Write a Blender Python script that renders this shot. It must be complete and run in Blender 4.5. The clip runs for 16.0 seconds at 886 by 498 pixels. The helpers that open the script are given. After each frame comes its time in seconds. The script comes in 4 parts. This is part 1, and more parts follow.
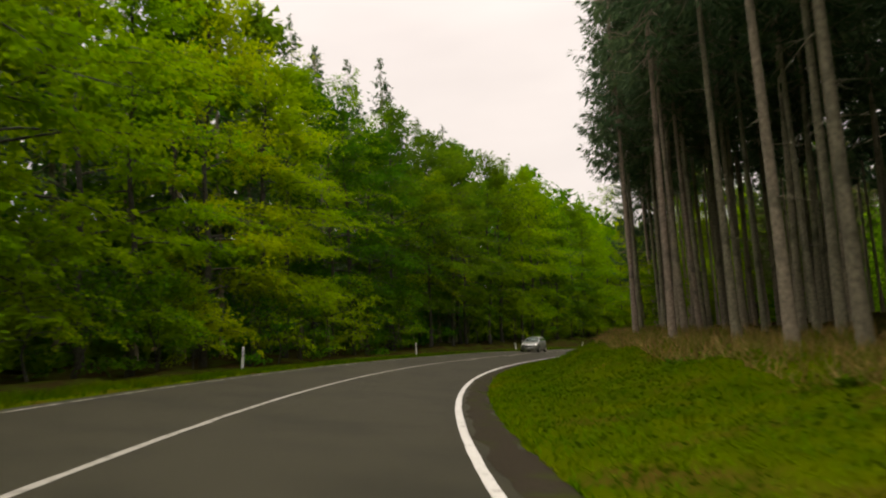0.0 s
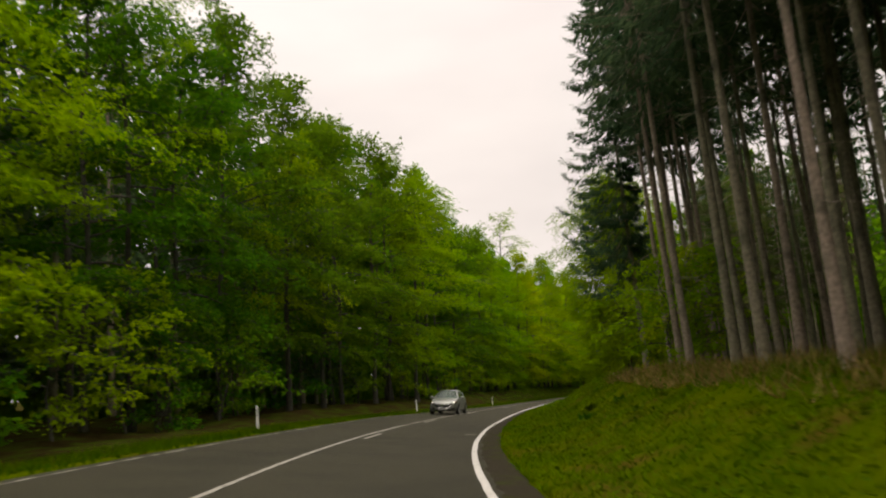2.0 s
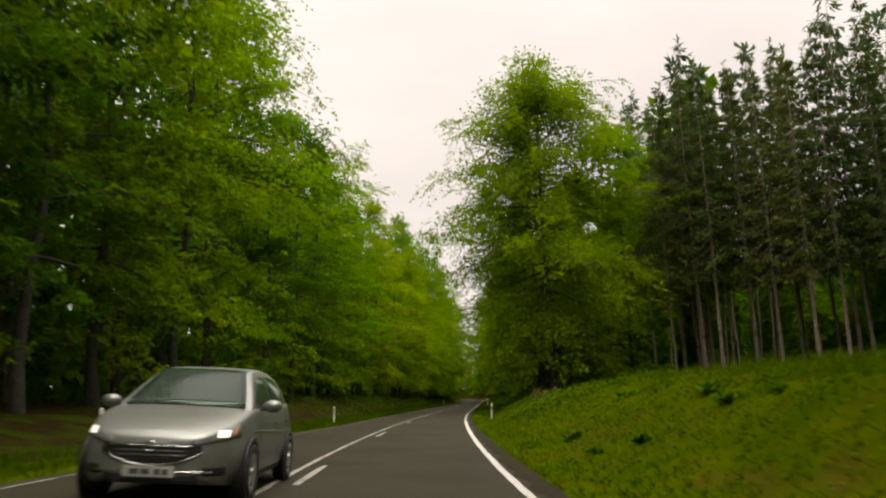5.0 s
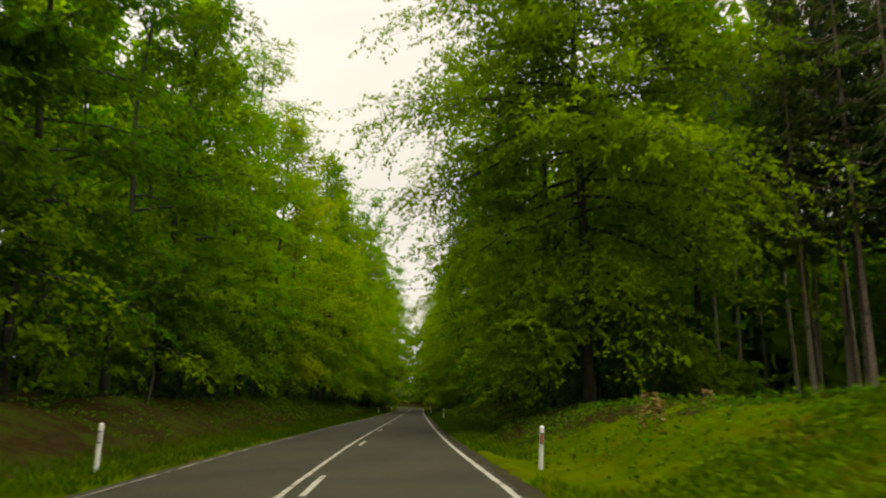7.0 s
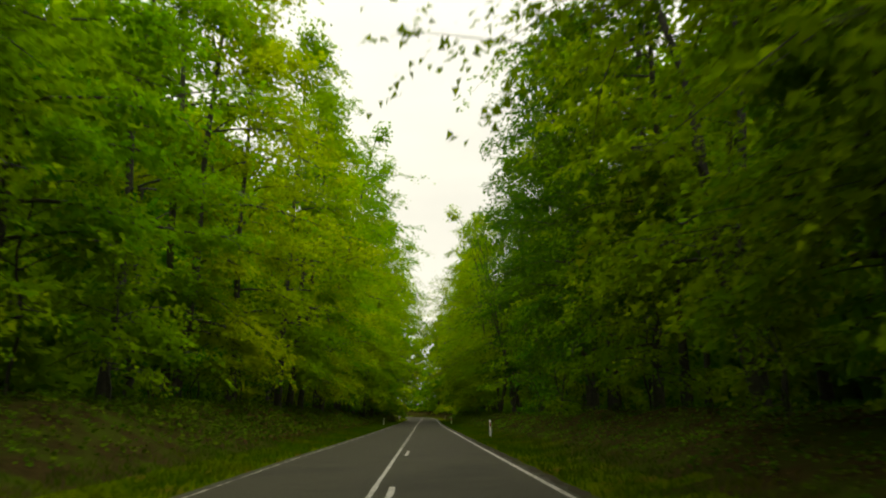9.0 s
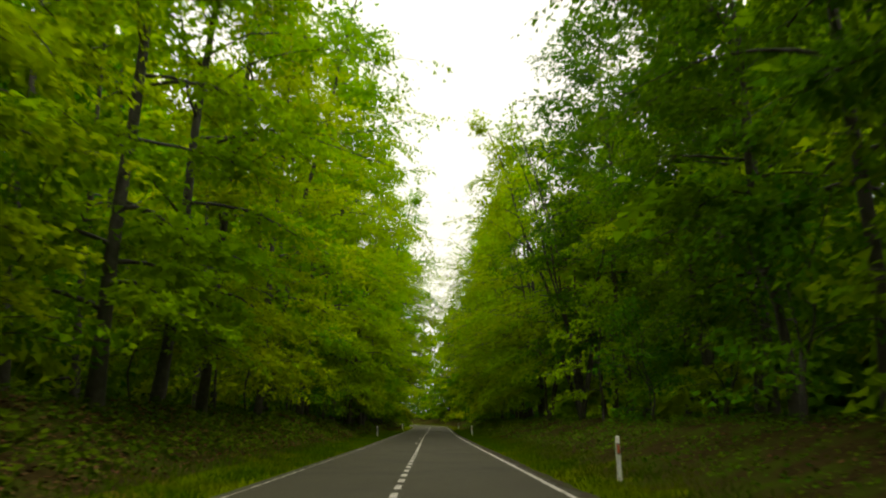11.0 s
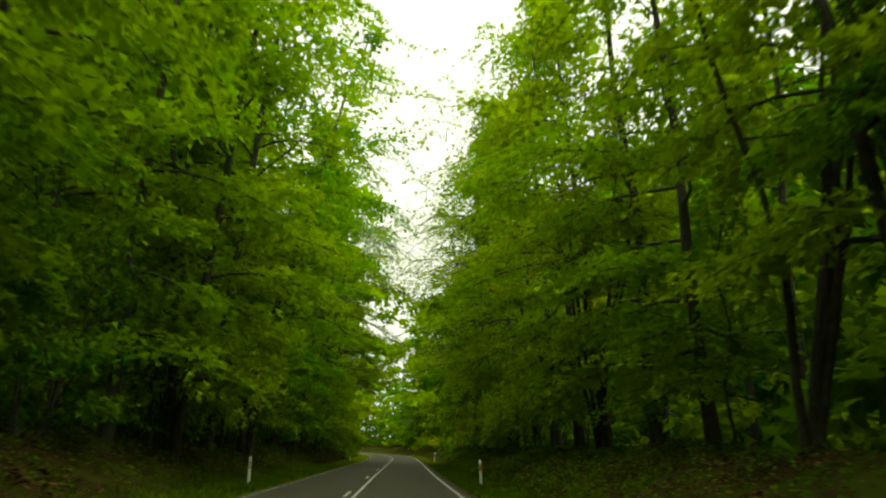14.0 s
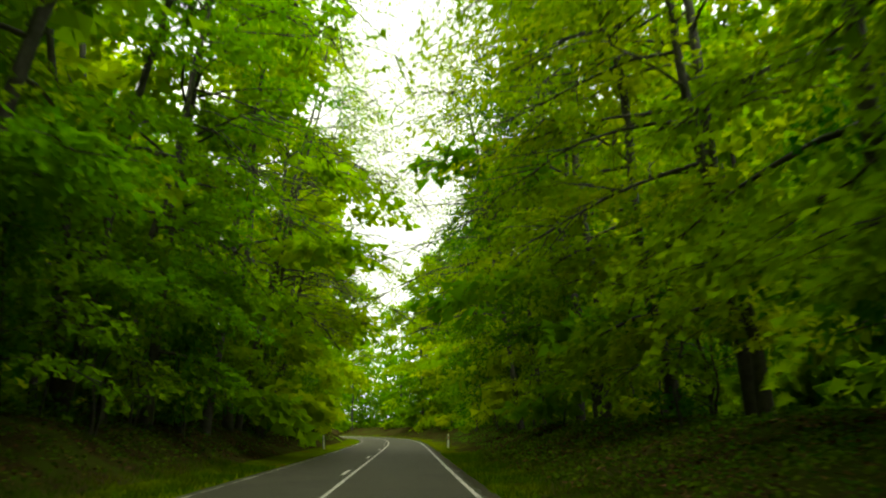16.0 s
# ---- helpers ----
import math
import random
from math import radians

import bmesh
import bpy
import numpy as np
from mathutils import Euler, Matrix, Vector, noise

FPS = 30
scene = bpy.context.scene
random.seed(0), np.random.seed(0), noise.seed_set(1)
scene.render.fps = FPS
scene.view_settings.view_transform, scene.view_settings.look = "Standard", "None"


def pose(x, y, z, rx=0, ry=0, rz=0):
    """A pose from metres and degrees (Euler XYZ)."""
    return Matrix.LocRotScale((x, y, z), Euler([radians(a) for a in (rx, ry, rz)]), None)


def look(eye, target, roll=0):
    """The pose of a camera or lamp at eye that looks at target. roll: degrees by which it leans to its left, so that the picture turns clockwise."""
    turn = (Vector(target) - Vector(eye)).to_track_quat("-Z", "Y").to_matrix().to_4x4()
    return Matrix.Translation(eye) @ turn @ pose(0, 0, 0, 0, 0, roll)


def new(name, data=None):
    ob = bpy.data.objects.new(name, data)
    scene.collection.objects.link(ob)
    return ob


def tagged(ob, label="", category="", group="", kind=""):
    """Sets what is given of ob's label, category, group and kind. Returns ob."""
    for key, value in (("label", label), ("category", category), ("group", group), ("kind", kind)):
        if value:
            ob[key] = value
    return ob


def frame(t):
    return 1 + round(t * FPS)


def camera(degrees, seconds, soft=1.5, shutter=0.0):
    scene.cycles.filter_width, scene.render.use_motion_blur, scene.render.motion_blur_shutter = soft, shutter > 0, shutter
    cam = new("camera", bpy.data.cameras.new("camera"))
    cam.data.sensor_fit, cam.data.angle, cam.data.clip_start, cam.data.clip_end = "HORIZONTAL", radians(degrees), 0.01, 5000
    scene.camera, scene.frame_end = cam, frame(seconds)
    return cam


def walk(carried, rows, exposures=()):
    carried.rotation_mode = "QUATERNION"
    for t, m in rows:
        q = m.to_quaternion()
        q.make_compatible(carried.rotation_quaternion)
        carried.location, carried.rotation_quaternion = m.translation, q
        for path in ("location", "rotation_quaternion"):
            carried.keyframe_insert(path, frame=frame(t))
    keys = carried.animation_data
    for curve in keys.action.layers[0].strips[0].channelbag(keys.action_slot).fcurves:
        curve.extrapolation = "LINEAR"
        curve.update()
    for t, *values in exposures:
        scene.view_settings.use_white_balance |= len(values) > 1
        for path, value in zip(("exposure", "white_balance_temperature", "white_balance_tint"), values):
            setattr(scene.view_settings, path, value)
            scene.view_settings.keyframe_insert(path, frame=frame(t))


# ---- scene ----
# ---- camera ----
cam = camera(57.9, 16.0, soft=2.1, shutter=0.3)
PATH = [
    (0.0, (2.679, 0.000, 0.893), (3.803, 9.868, 2.058), -3.41),
    (0.5, (2.925, 6.844, 0.883), (4.390, 16.654, 2.158), -4.10),
    (1.0, (3.478, 13.661, 0.869), (5.425, 23.350, 2.394), -4.53),
    (1.5, (4.333, 20.439, 0.848), (6.751, 29.998, 2.514), -5.04),
    (2.0, (5.348, 27.191, 0.834), (8.171, 36.621, 2.600), -5.03),
    (2.5, (6.700, 33.880, 0.805), (9.836, 43.210, 2.573), -4.35),
    (3.0, (8.329, 40.518, 0.767), (11.743, 49.753, 2.520), -3.78),
    (3.5, (10.151, 47.138, 0.731), (13.907, 56.244, 2.451), -3.04),
    (4.0, (12.303, 53.686, 0.681), (16.444, 62.623, 2.409), -2.28),
    (4.5, (14.721, 60.172, 0.626), (19.208, 68.939, 2.362), -2.92),
    (5.0, (17.446, 66.564, 0.561), (22.258, 75.156, 2.303), -2.60),
    (5.5, (20.393, 72.885, 0.526), (25.465, 81.324, 2.276), -1.93),
    (6.0, (23.528, 79.145, 0.488), (28.797, 87.460, 2.249), -1.20),
    (6.5, (26.808, 85.361, 0.445), (32.212, 93.584, 2.225), -0.69),
    (7.0, (30.197, 91.545, 0.397), (35.676, 99.712, 2.209), -0.68),
    (7.5, (33.529, 97.769, 0.349), (39.111, 105.858, 2.198), -1.89),
    (8.0, (36.983, 103.909, 0.286), (42.550, 111.999, 2.173), -1.36),
    (8.5, (40.462, 110.017, 0.205), (45.990, 118.131, 2.103), -0.19),
    (9.0, (43.948, 116.104, 0.125), (49.357, 124.291, 2.051), -0.54),
    (9.5, (47.583, 122.066, 0.046), (52.969, 130.263, 1.995), -0.46),
    (10.0, (51.217, 127.978, -0.031), (56.580, 136.185, 1.941), -0.38),
    (10.5, (54.840, 133.847, -0.107), (60.179, 142.064, 1.888), -0.30),
    (11.0, (58.444, 139.676, -0.182), (63.759, 147.902, 1.837), -0.23),
    (11.5, (62.057, 145.447, -0.256), (67.366, 153.673, 1.781), -0.20),
    (12.0, (65.696, 151.157, -0.328), (71.152, 159.248, 1.856), 0.22),
    (12.5, (69.396, 156.788, -0.399), (74.855, 164.844, 1.905), 1.17),
    (13.0, (73.048, 162.411, -0.468), (78.577, 170.388, 1.937), 0.83),
    (13.5, (76.655, 168.023, -0.537), (82.190, 175.995, 1.871), 1.19),
    (14.0, (80.243, 173.607, -0.605), (85.791, 181.586, 1.755), 1.05),
    (14.5, (83.885, 179.139, -0.671), (89.460, 187.107, 1.657), 0.26),
    (15.0, (87.499, 184.686, -0.736), (93.093, 192.654, 1.550), -0.39),
    (15.5, (91.052, 190.271, -0.798), (96.669, 198.246, 1.405), -0.74),
    (16.0, (94.610, 195.852, -0.858), (100.220, 203.849, 1.281), -0.59),
]
walk(cam, [(t, look(eye, target, roll)) for t, eye, target, roll in PATH],
     [(0, 0.2, 7400, 1), (2.5, 0.2, 7400, 1), (3.5, 0.16, 7400, 0), (4.7, 0.25, 7450, 0), (7, 0.3, 7800, -11), (9, 0.46, 7700, -14), (11.5, 0.77, 7750, -11), (13, 0.8, 7750, -16), (14.2, 0.9, 7850, -24), (15, 1.3, 7700, -22), (16, 1.34, 7600, -24)])


# ---- world and light ----
world = bpy.data.worlds.new("overcast_sky")
scene.world = world
world.use_nodes = True
wn, wl = world.node_tree.nodes, world.node_tree.links
sky = wn.new("ShaderNodeTexSky")
sky.sky_type, sky.sun_disc = "NISHITA", False
sky.sun_elevation, sky.sun_rotation = radians(60), radians(167)
sky.air_density, sky.dust_density = 1.0, 3.0
grey = wn.new("ShaderNodeHueSaturation")
grey.inputs["Saturation"].default_value = 0.15
grey.inputs["Value"].default_value = 0.10
wl.new(sky.outputs[0], grey.inputs["Color"])
cloud_at = wn.new("ShaderNodeTexCoord")
cloud_map = wn.new("ShaderNodeMapping")
cloud_map.inputs["Scale"].default_value = (1.0, 1.0, 3.0)
cloud = wn.new("ShaderNodeTexNoise")
cloud.inputs["Scale"].default_value, cloud.inputs["Detail"].default_value = 2.2, 4.0
wl.new(cloud_at.outputs["Generated"], cloud_map.inputs[0])
wl.new(cloud_map.outputs[0], cloud.inputs["Vector"])
cloud_ramp = wn.new("ShaderNodeValToRGB")
cloud_ramp.color_ramp.elements[0].position, cloud_ramp.color_ramp.elements[0].color = 0.3, (0.83, 0.74, 0.82, 1)
cloud_ramp.color_ramp.elements[1].position, cloud_ramp.color_ramp.elements[1].color = 0.7, (1.0, 0.9, 0.98, 1)
wl.new(cloud.outputs[0], cloud_ramp.inputs[0])
sky_mix = wn.new("ShaderNodeMix")
sky_mix.data_type = "RGBA"
sky_mix.inputs[0].default_value = 0.85
wl.new(grey.outputs[0], sky_mix.inputs[6])
wl.new(cloud_ramp.outputs[0], sky_mix.inputs[7])
backdrop = next(n for n in wn if n.type == "BACKGROUND")
backdrop.inputs["Strength"].default_value = 1.1
# an overcast sky is brightest overhead
height = wn.new("ShaderNodeSeparateXYZ")
wl.new(cloud_at.outputs["Generated"], height.inputs[0])
lift = wn.new("ShaderNodeMapRange")
lift.inputs[1].default_value, lift.inputs[2].default_value = 0.0, 1.0
lift.inputs[3].default_value, lift.inputs[4].default_value = 0.86, 4.9
steep = wn.new("ShaderNodeMath")
steep.operation = "POWER"
steep.use_clamp = True
steep.inputs[1].default_value = 4.0
wl.new(height.outputs[2], steep.inputs[0])
wl.new(steep.outputs[0], lift.inputs[0])
dome = wn.new("ShaderNodeVectorMath")
dome.operation = "SCALE"
wl.new(sky_mix.outputs[2], dome.inputs[0])
wl.new(lift.outputs[0], dome.inputs["Scale"])
wl.new(dome.outputs[0], backdrop.inputs["Color"])

sun = new("sun", bpy.data.lights.new("sun", "SUN"))
sun.data.energy, sun.data.angle, sun.data.color = 1.5, radians(50), (1.0, 0.95, 0.86)
sun.matrix_world = look((8, -34, 60), (0, 0, 0))


# ---- materials ----
def material(name, low, high, scale=8.0, rough=0.85, bump=0.3, metal=0.0, fine=6.0, spec=0.3, by_object=0.0, by_island=0.0,
             stain=None, stain_scale=0.4, stain_at=(0.52, 0.68), coords="Object", through_light=0.0, bump_scale=None):
    """A node material: two tones mixed by noise, a second colour in larger stains, fine relief."""
    m = bpy.data.materials.new(name)
    m.use_nodes = True
    n, k = m.node_tree.nodes, m.node_tree.links
    shader = n["Principled BSDF"]
    shader.inputs["Roughness"].default_value = rough
    shader.inputs["Metallic"].default_value = metal
    shader.inputs["Specular IOR Level"].default_value = spec
    at = n.new("ShaderNodeTexCoord")
    grain = n.new("ShaderNodeTexNoise")
    grain.inputs["Scale"].default_value, grain.inputs["Detail"].default_value = scale, fine
    k.new(at.outputs[coords], grain.inputs["Vector"])
    ramp = n.new("ShaderNodeValToRGB")
    ramp.color_ramp.elements[0].position, ramp.color_ramp.elements[0].color = 0.32, (*low, 1)
    ramp.color_ramp.elements[1].position, ramp.color_ramp.elements[1].color = 0.68, (*high, 1)
    k.new(grain.outputs[0], ramp.inputs[0])
    colour = ramp.outputs[0]
    if stain:
        patch = n.new("ShaderNodeTexNoise")
        patch.inputs["Scale"].default_value, patch.inputs["Detail"].default_value = stain_scale, 5.0
        k.new(at.outputs[coords], patch.inputs["Vector"])
        step = n.new("ShaderNodeMapRange")
        step.inputs[1].default_value, step.inputs[2].default_value = stain_at
        k.new(patch.outputs[0], step.inputs[0])
        mix = n.new("ShaderNodeMix")
        mix.data_type = "RGBA"
        k.new(step.outputs[0], mix.inputs[0])
        k.new(colour, mix.inputs[6])
        mix.inputs[7].default_value = (*stain, 1)
        colour = mix.outputs[2]
    for amount, node, output in ((by_object, "ShaderNodeObjectInfo", "Random"), (by_island, "ShaderNodeNewGeometry", "Random Per Island")):
        if amount:
            info = n.new(node)
            span = n.new("ShaderNodeMapRange")
            span.inputs[3].default_value, span.inputs[4].default_value = 1 - amount, 1 + amount
            k.new(info.outputs[output], span.inputs[0])
            hue = n.new("ShaderNodeHueSaturation")
            k.new(span.outputs[0], hue.inputs["Value"])
            turn = n.new("ShaderNodeMapRange")
            turn.inputs[3].default_value, turn.inputs[4].default_value = 0.5 + amount * (0.16 if node.endswith("Info") else 0.06), 0.5 - amount * (0.16 if node.endswith("Info") else 0.06)
            k.new(info.outputs[output], turn.inputs[0])
            k.new(turn.outputs[0], hue.inputs["Hue"])
            k.new(colour, hue.inputs["Color"])
            colour = hue.outputs[0]
    k.new(colour, shader.inputs["Base Color"])
    if bump:
        relief = n.new("ShaderNodeBump")
        relief.inputs["Strength"].default_value, relief.inputs["Distance"].default_value = bump, 0.02
        if bump_scale:
            rel_noise = n.new("ShaderNodeTexNoise")
            rel_noise.inputs["Scale"].default_value, rel_noise.inputs["Detail"].default_value = bump_scale, 4.0
            k.new(at.outputs[coords], rel_noise.inputs["Vector"])
            k.new(rel_noise.outputs[0], relief.inputs["Height"])
        else:
            k.new(grain.outputs[0], relief.inputs["Height"])
        k.new(relief.outputs[0], shader.inputs["Normal"])
    if through_light:
        glow = n.new("ShaderNodeBsdfTranslucent")
        k.new(colour, glow.inputs["Color"])
        both = n.new("ShaderNodeMixShader")
        both.inputs[0].default_value = through_light
        k.new(shader.outputs[0], both.inputs[1])
        k.new(glow.outputs[0], both.inputs[2])
        k.new(both.outputs[0], n["Material Output"].inputs["Surface"])
    return m


ASPHALT = material("asphalt", (0.0195, 0.018, 0.0098), (0.0335, 0.0312, 0.0172), 90, 0.85, 0.35, fine=8, spec=0.15, stain=(0.0168, 0.016, 0.0084), stain_scale=0.45, stain_at=(0.46, 0.7))
MARKING = material("road_marking_paint", (0.366, 0.352, 0.324), (0.507, 0.493, 0.465), 30, 0.7, 0.2, stain=(0.176, 0.162, 0.141), stain_scale=6, stain_at=(0.6, 0.72))
WORN_MARKING = material("worn_marking_paint", (0.2, 0.19, 0.165), (0.31, 0.295, 0.26), 30, 0.75, 0.2, stain=(0.09, 0.084, 0.07), stain_scale=4, stain_at=(0.52, 0.68))
FADED_MARKING = material("faded_marking_paint", (0.2, 0.19, 0.16), (0.34, 0.325, 0.28), 12, 0.8, 0.2, stain=(0.035, 0.032, 0.025), stain_scale=1.4, stain_at=(0.44, 0.6))
SOIL = material("forest_soil", (0.013, 0.0098, 0.0032), (0.029, 0.0205, 0.0072), 5, 0.95, 0.6, spec=0.0, stain=(0.024, 0.034, 0.0035), stain_scale=0.9, stain_at=(0.44, 0.62))
TURF = material("meadow_turf", (0.028, 0.047, 0.0007), (0.051, 0.067, 0.0012), 0.9, 0.95, 0.6, spec=0.0, stain=(0.055, 0.04, 0.006), stain_scale=0.6, stain_at=(0.54, 0.7), bump_scale=9)
GRASS = material("grass_blade", (0.036, 0.086, 0.0008), (0.078, 0.125, 0.0012), 0.55, 0.8, 0, by_island=0.1, spec=0.0, stain=(0.105, 0.115, 0.003), stain_scale=0.9, stain_at=(0.52, 0.72), through_light=0.3)
VERGE = material("verge_grass", (0.026, 0.064, 0.0008), (0.05, 0.092, 0.0012), 0.8, 0.8, 0, by_island=0.1, spec=0.0, stain=(0.09, 0.11, 0.002), stain_scale=0.5, stain_at=(0.5, 0.7), through_light=0.35)
LITTER = material("dry_leaf", (0.05, 0.03, 0.012), (0.095, 0.056, 0.024), 3, 0.9, 0, by_island=0.5, spec=0.0)
BEECH_LEAF = material("beech_leaf", (0.12, 0.222, 0.003), (0.208, 0.316, 0.0045), 0.35, 0.55, 0, by_object=0.16, by_island=0.1, through_light=0.58, spec=0.0)
GOLDEN_LEAF = material("young_beech_leaf", (0.155, 0.222, 0.003), (0.258, 0.316, 0.0045), 0.35, 0.55, 0, by_object=0.16, by_island=0.1, through_light=0.58, spec=0.0)
DARK_LEAF = material("hazel_leaf", (0.047, 0.128, 0.0032), (0.09, 0.185, 0.005), 0.4, 0.55, 0, by_object=0.16, by_island=0.2, through_light=0.45, spec=0.0)
# leaf green darkened so that the forest's shade sits in the colour
SHADE_LEAF = material("shade_dark_leaf", (0.044, 0.11, 0.0035), (0.078, 0.155, 0.0055), 0.4, 0.55, 0, by_object=0.12, by_island=0.2, through_light=0.5, spec=0.0)
NEEDLE = material("spruce_needle", (0.034, 0.07, 0.03), (0.078, 0.122, 0.051), 0.5, 0.8, 0, by_object=0.12, by_island=0.3, through_light=0.45, spec=0.05)
BEECH_BARK = material("beech_bark", (0.0245, 0.0224, 0.0168), (0.0525, 0.049, 0.035), 6, 0.9, 0.5, stain=(0.021, 0.028, 0.0084), stain_scale=1.2)
NEEDLE_OLD = material("olive_spruce_needle", (0.05, 0.078, 0.016), (0.1, 0.128, 0.028), 0.5, 0.8, 0, by_object=0.15, by_island=0.12, through_light=0.45, spec=0.0)
SPRUCE_BARK = material("spruce_bark", (0.13, 0.112, 0.078), (0.25, 0.212, 0.15), 9, 0.95, 0.8, by_object=0.2, stain=(0.07, 0.07, 0.045), stain_scale=1.0)
POST_WHITE = material("white_plastic", (0.5, 0.49, 0.46), (0.62, 0.61, 0.57), 12, 0.5, 0.05, stain=(0.35, 0.34, 0.26), stain_scale=5, stain_at=(0.58, 0.75))


# ---- the line of the road ----
KAP = [-0.464, -0.429, -0.394, -0.360, -0.336, -0.330, -0.316, -0.256, -0.162, -0.090, -0.065, -0.055, -0.030, -0.006, -0.000, -0.001, 0.003, 0.004, -0.002, -0.012, -0.018, -0.016, -0.005, 0.009, 0.026, 0.041, 0.056, 0.069, 0.081, 0.093, 0.104, 0.115, 0.125, 0.135, 0.145, 0.155]
KAP_AT = np.arange(-10, -10 + 12 * len(KAP), 12.0)
RISE = [-1.545, -2.093, -0.483, 0.087, 0.202, 0.159, 0.887, 0.559, 0.260, 0.128, 0.078]
RISE_AT = np.arange(-10, 420, 40.0)
SG = np.arange(-150.0, 560.0, 1.0)
S0 = 150
heading = np.cumsum(np.interp(SG, KAP_AT, KAP) + np.interp(SG, [290, 330, 420], [0, 0.25, 0.25]))
heading = np.radians(heading - heading[S0])
road_x = np.cumsum(-np.sin(heading)); road_x -= road_x[S0]
road_y = np.cumsum(np.cos(heading)); road_y -= road_y[S0]
slope = np.cumsum(np.interp(SG, RISE_AT, RISE) * 1e-4); slope -= slope[S0]
road_z = np.cumsum(slope); road_z -= road_z[S0]
BANK = 6.54


def bend(s):
    """How far the road is in its wider, banked bend: 1 before 55 m, 0 from 105 m on."""
    return np.clip((105 - np.asarray(s, float)) / 50, 0, 1)


def line_right(s):
    return np.interp(s, [0, 58, 68, 109, 139, 196], [3.6, 3.6, 3.5, 3.1, 3.02, 2.92])


def line_left(s):
    return np.interp(s, [0, 110, 128, 139, 150, 194], [2.74, 2.72, 2.84, 2.84, 2.9, 2.68])


def edge_right(s):
    return line_right(s) + 0.35 + 0.35 * bend(s)


def edge_left(s):
    return line_left(s) + 0.22


def surface(s, lat):
    """Height of the road's surface."""
    tilt = np.tan(np.radians(BANK)) * np.clip((110 - np.asarray(s, float)) / 40, 0, 1)
    return np.interp(s, SG, road_z) - lat * tilt


def smooth(u):
    u = np.clip(u, 0, 1)
    return u * u * (3 - 2 * u)


def ripple(s, lat):
    return (0.5 * np.sin(0.37 * s + 0.9 * lat) * np.sin(0.23 * s - 0.31 * lat + 1.3) + 0.3 * np.sin(0.81 * s + 0.4) * np.sin(0.7 * lat + 0.11 * s)
            + 0.2 * np.sin(1.9 * s + 1.3 * lat) * np.sin(1.7 * lat - 0.6 * s))


def relief(s, lat):
    """Height of the ground beside the road, at a distance lat across it (right is positive)."""
    s, lat = np.asarray(s, float), np.asarray(lat, float)
    centre = np.interp(s, SG, road_z)
    right = lat > 0
    edge = np.where(right, edge_right(s), edge_left(s))
    away = np.maximum(np.abs(lat) - edge, 0)
    rim = surface(s, np.where(right, edge, -edge))
    bank_r = np.interp(s, [-40, 15, 38, 60, 90, 115, 140, 300], [0.0, 0.05, 0.6, 1.05, 1.28, 0.98, 1.1, 1.3])
    bank_l = np.interp(s, [-40, 35, 60, 80, 110, 150, 300], [0.35, 0.4, 0.75, 1.0, 1.1, 1.7, 1.6])
    crest = centre + np.where(right, bank_r, bank_l)
    z = rim + 0.03 + (crest - rim) * smooth((away - 0.9) / 4.6)
    z = z + np.maximum(away - 6, 0) * np.where(right, 0.02, 0.06)
    # a shallow ditch where the meadow ends
    z = z - np.where(right, 0.2 * smooth((s - 104) / 7) * smooth((132 - s) / 10) * smooth((away - 0.3) / 0.6) * smooth((3.2 - away) / 1.6), 0)
    return z + ripple(s, lat) * 0.36 * smooth((away - 1.0) / 4)


def place(s, lat, up=0.0, on_road=False):
    """The point of the world at s metres along the road and lat metres to its right."""
    h = np.interp(s, SG, heading)
    z = surface(s, lat) if on_road else relief(s, lat)
    return np.stack([np.interp(s, SG, road_x) + np.cos(h) * lat, np.interp(s, SG, road_y) + np.sin(h) * lat, z + up], -1)


def along(s):
    return float(np.interp(s, SG, heading))


# ---- building helpers ----
def mesh_from(name, verts, faces, mat, smooth_shade=False):
    me = bpy.data.meshes.new(name)
    me.from_pydata([tuple(v) for v in verts], [], [tuple(f) for f in faces])
    me.materials.append(mat)
    if smooth_shade:
        me.polygons.foreach_set("use_smooth", [True] * len(me.polygons))
    me.update()
    return me


def part(name, bm, mat, parent, label=""):
    """One bmesh as one mesh object under a thing or a part."""
    me = bpy.data.meshes.new(name)
    bm.to_mesh(me)
    bm.free()
    me.materials.append(mat)
    ob = new(name, me)
    ob.parent = parent
    return tagged(ob, label)


def child(name, me, parent, label=""):
    ob = new(name, me)
    ob.parent = parent
    return tagged(ob, label)


def strip(name, s_values, lat_a, lat_b, up, mat, columns=1, ragged=0.0, seed=0):
    """A ribbon on the road between two offsets, each a function of s."""
    rng = np.random.default_rng(seed)
    verts, faces = [], []
    s_values = np.asarray(s_values, float)
    a, b = np.broadcast_to(lat_a(s_values), s_values.shape), np.broadcast_to(lat_b(s_values), s_values.shape)
    if ragged:
        a, b = a + rng.normal(0, ragged, len(a)), b + rng.normal(0, ragged, len(b))
    for j in range(columns + 1):
        verts.append(place(s_values, a + (b - a) * j / columns, up, True))
    verts = np.stack(verts, 1).reshape(-1, 3)
    n = columns + 1
    for i in range(len(s_values) - 1):
        for j in range(columns):
            q = i * n + j
            faces.append((q, q + 1, q + n + 1, q + n))
    return mesh_from(name, verts, faces, mat)


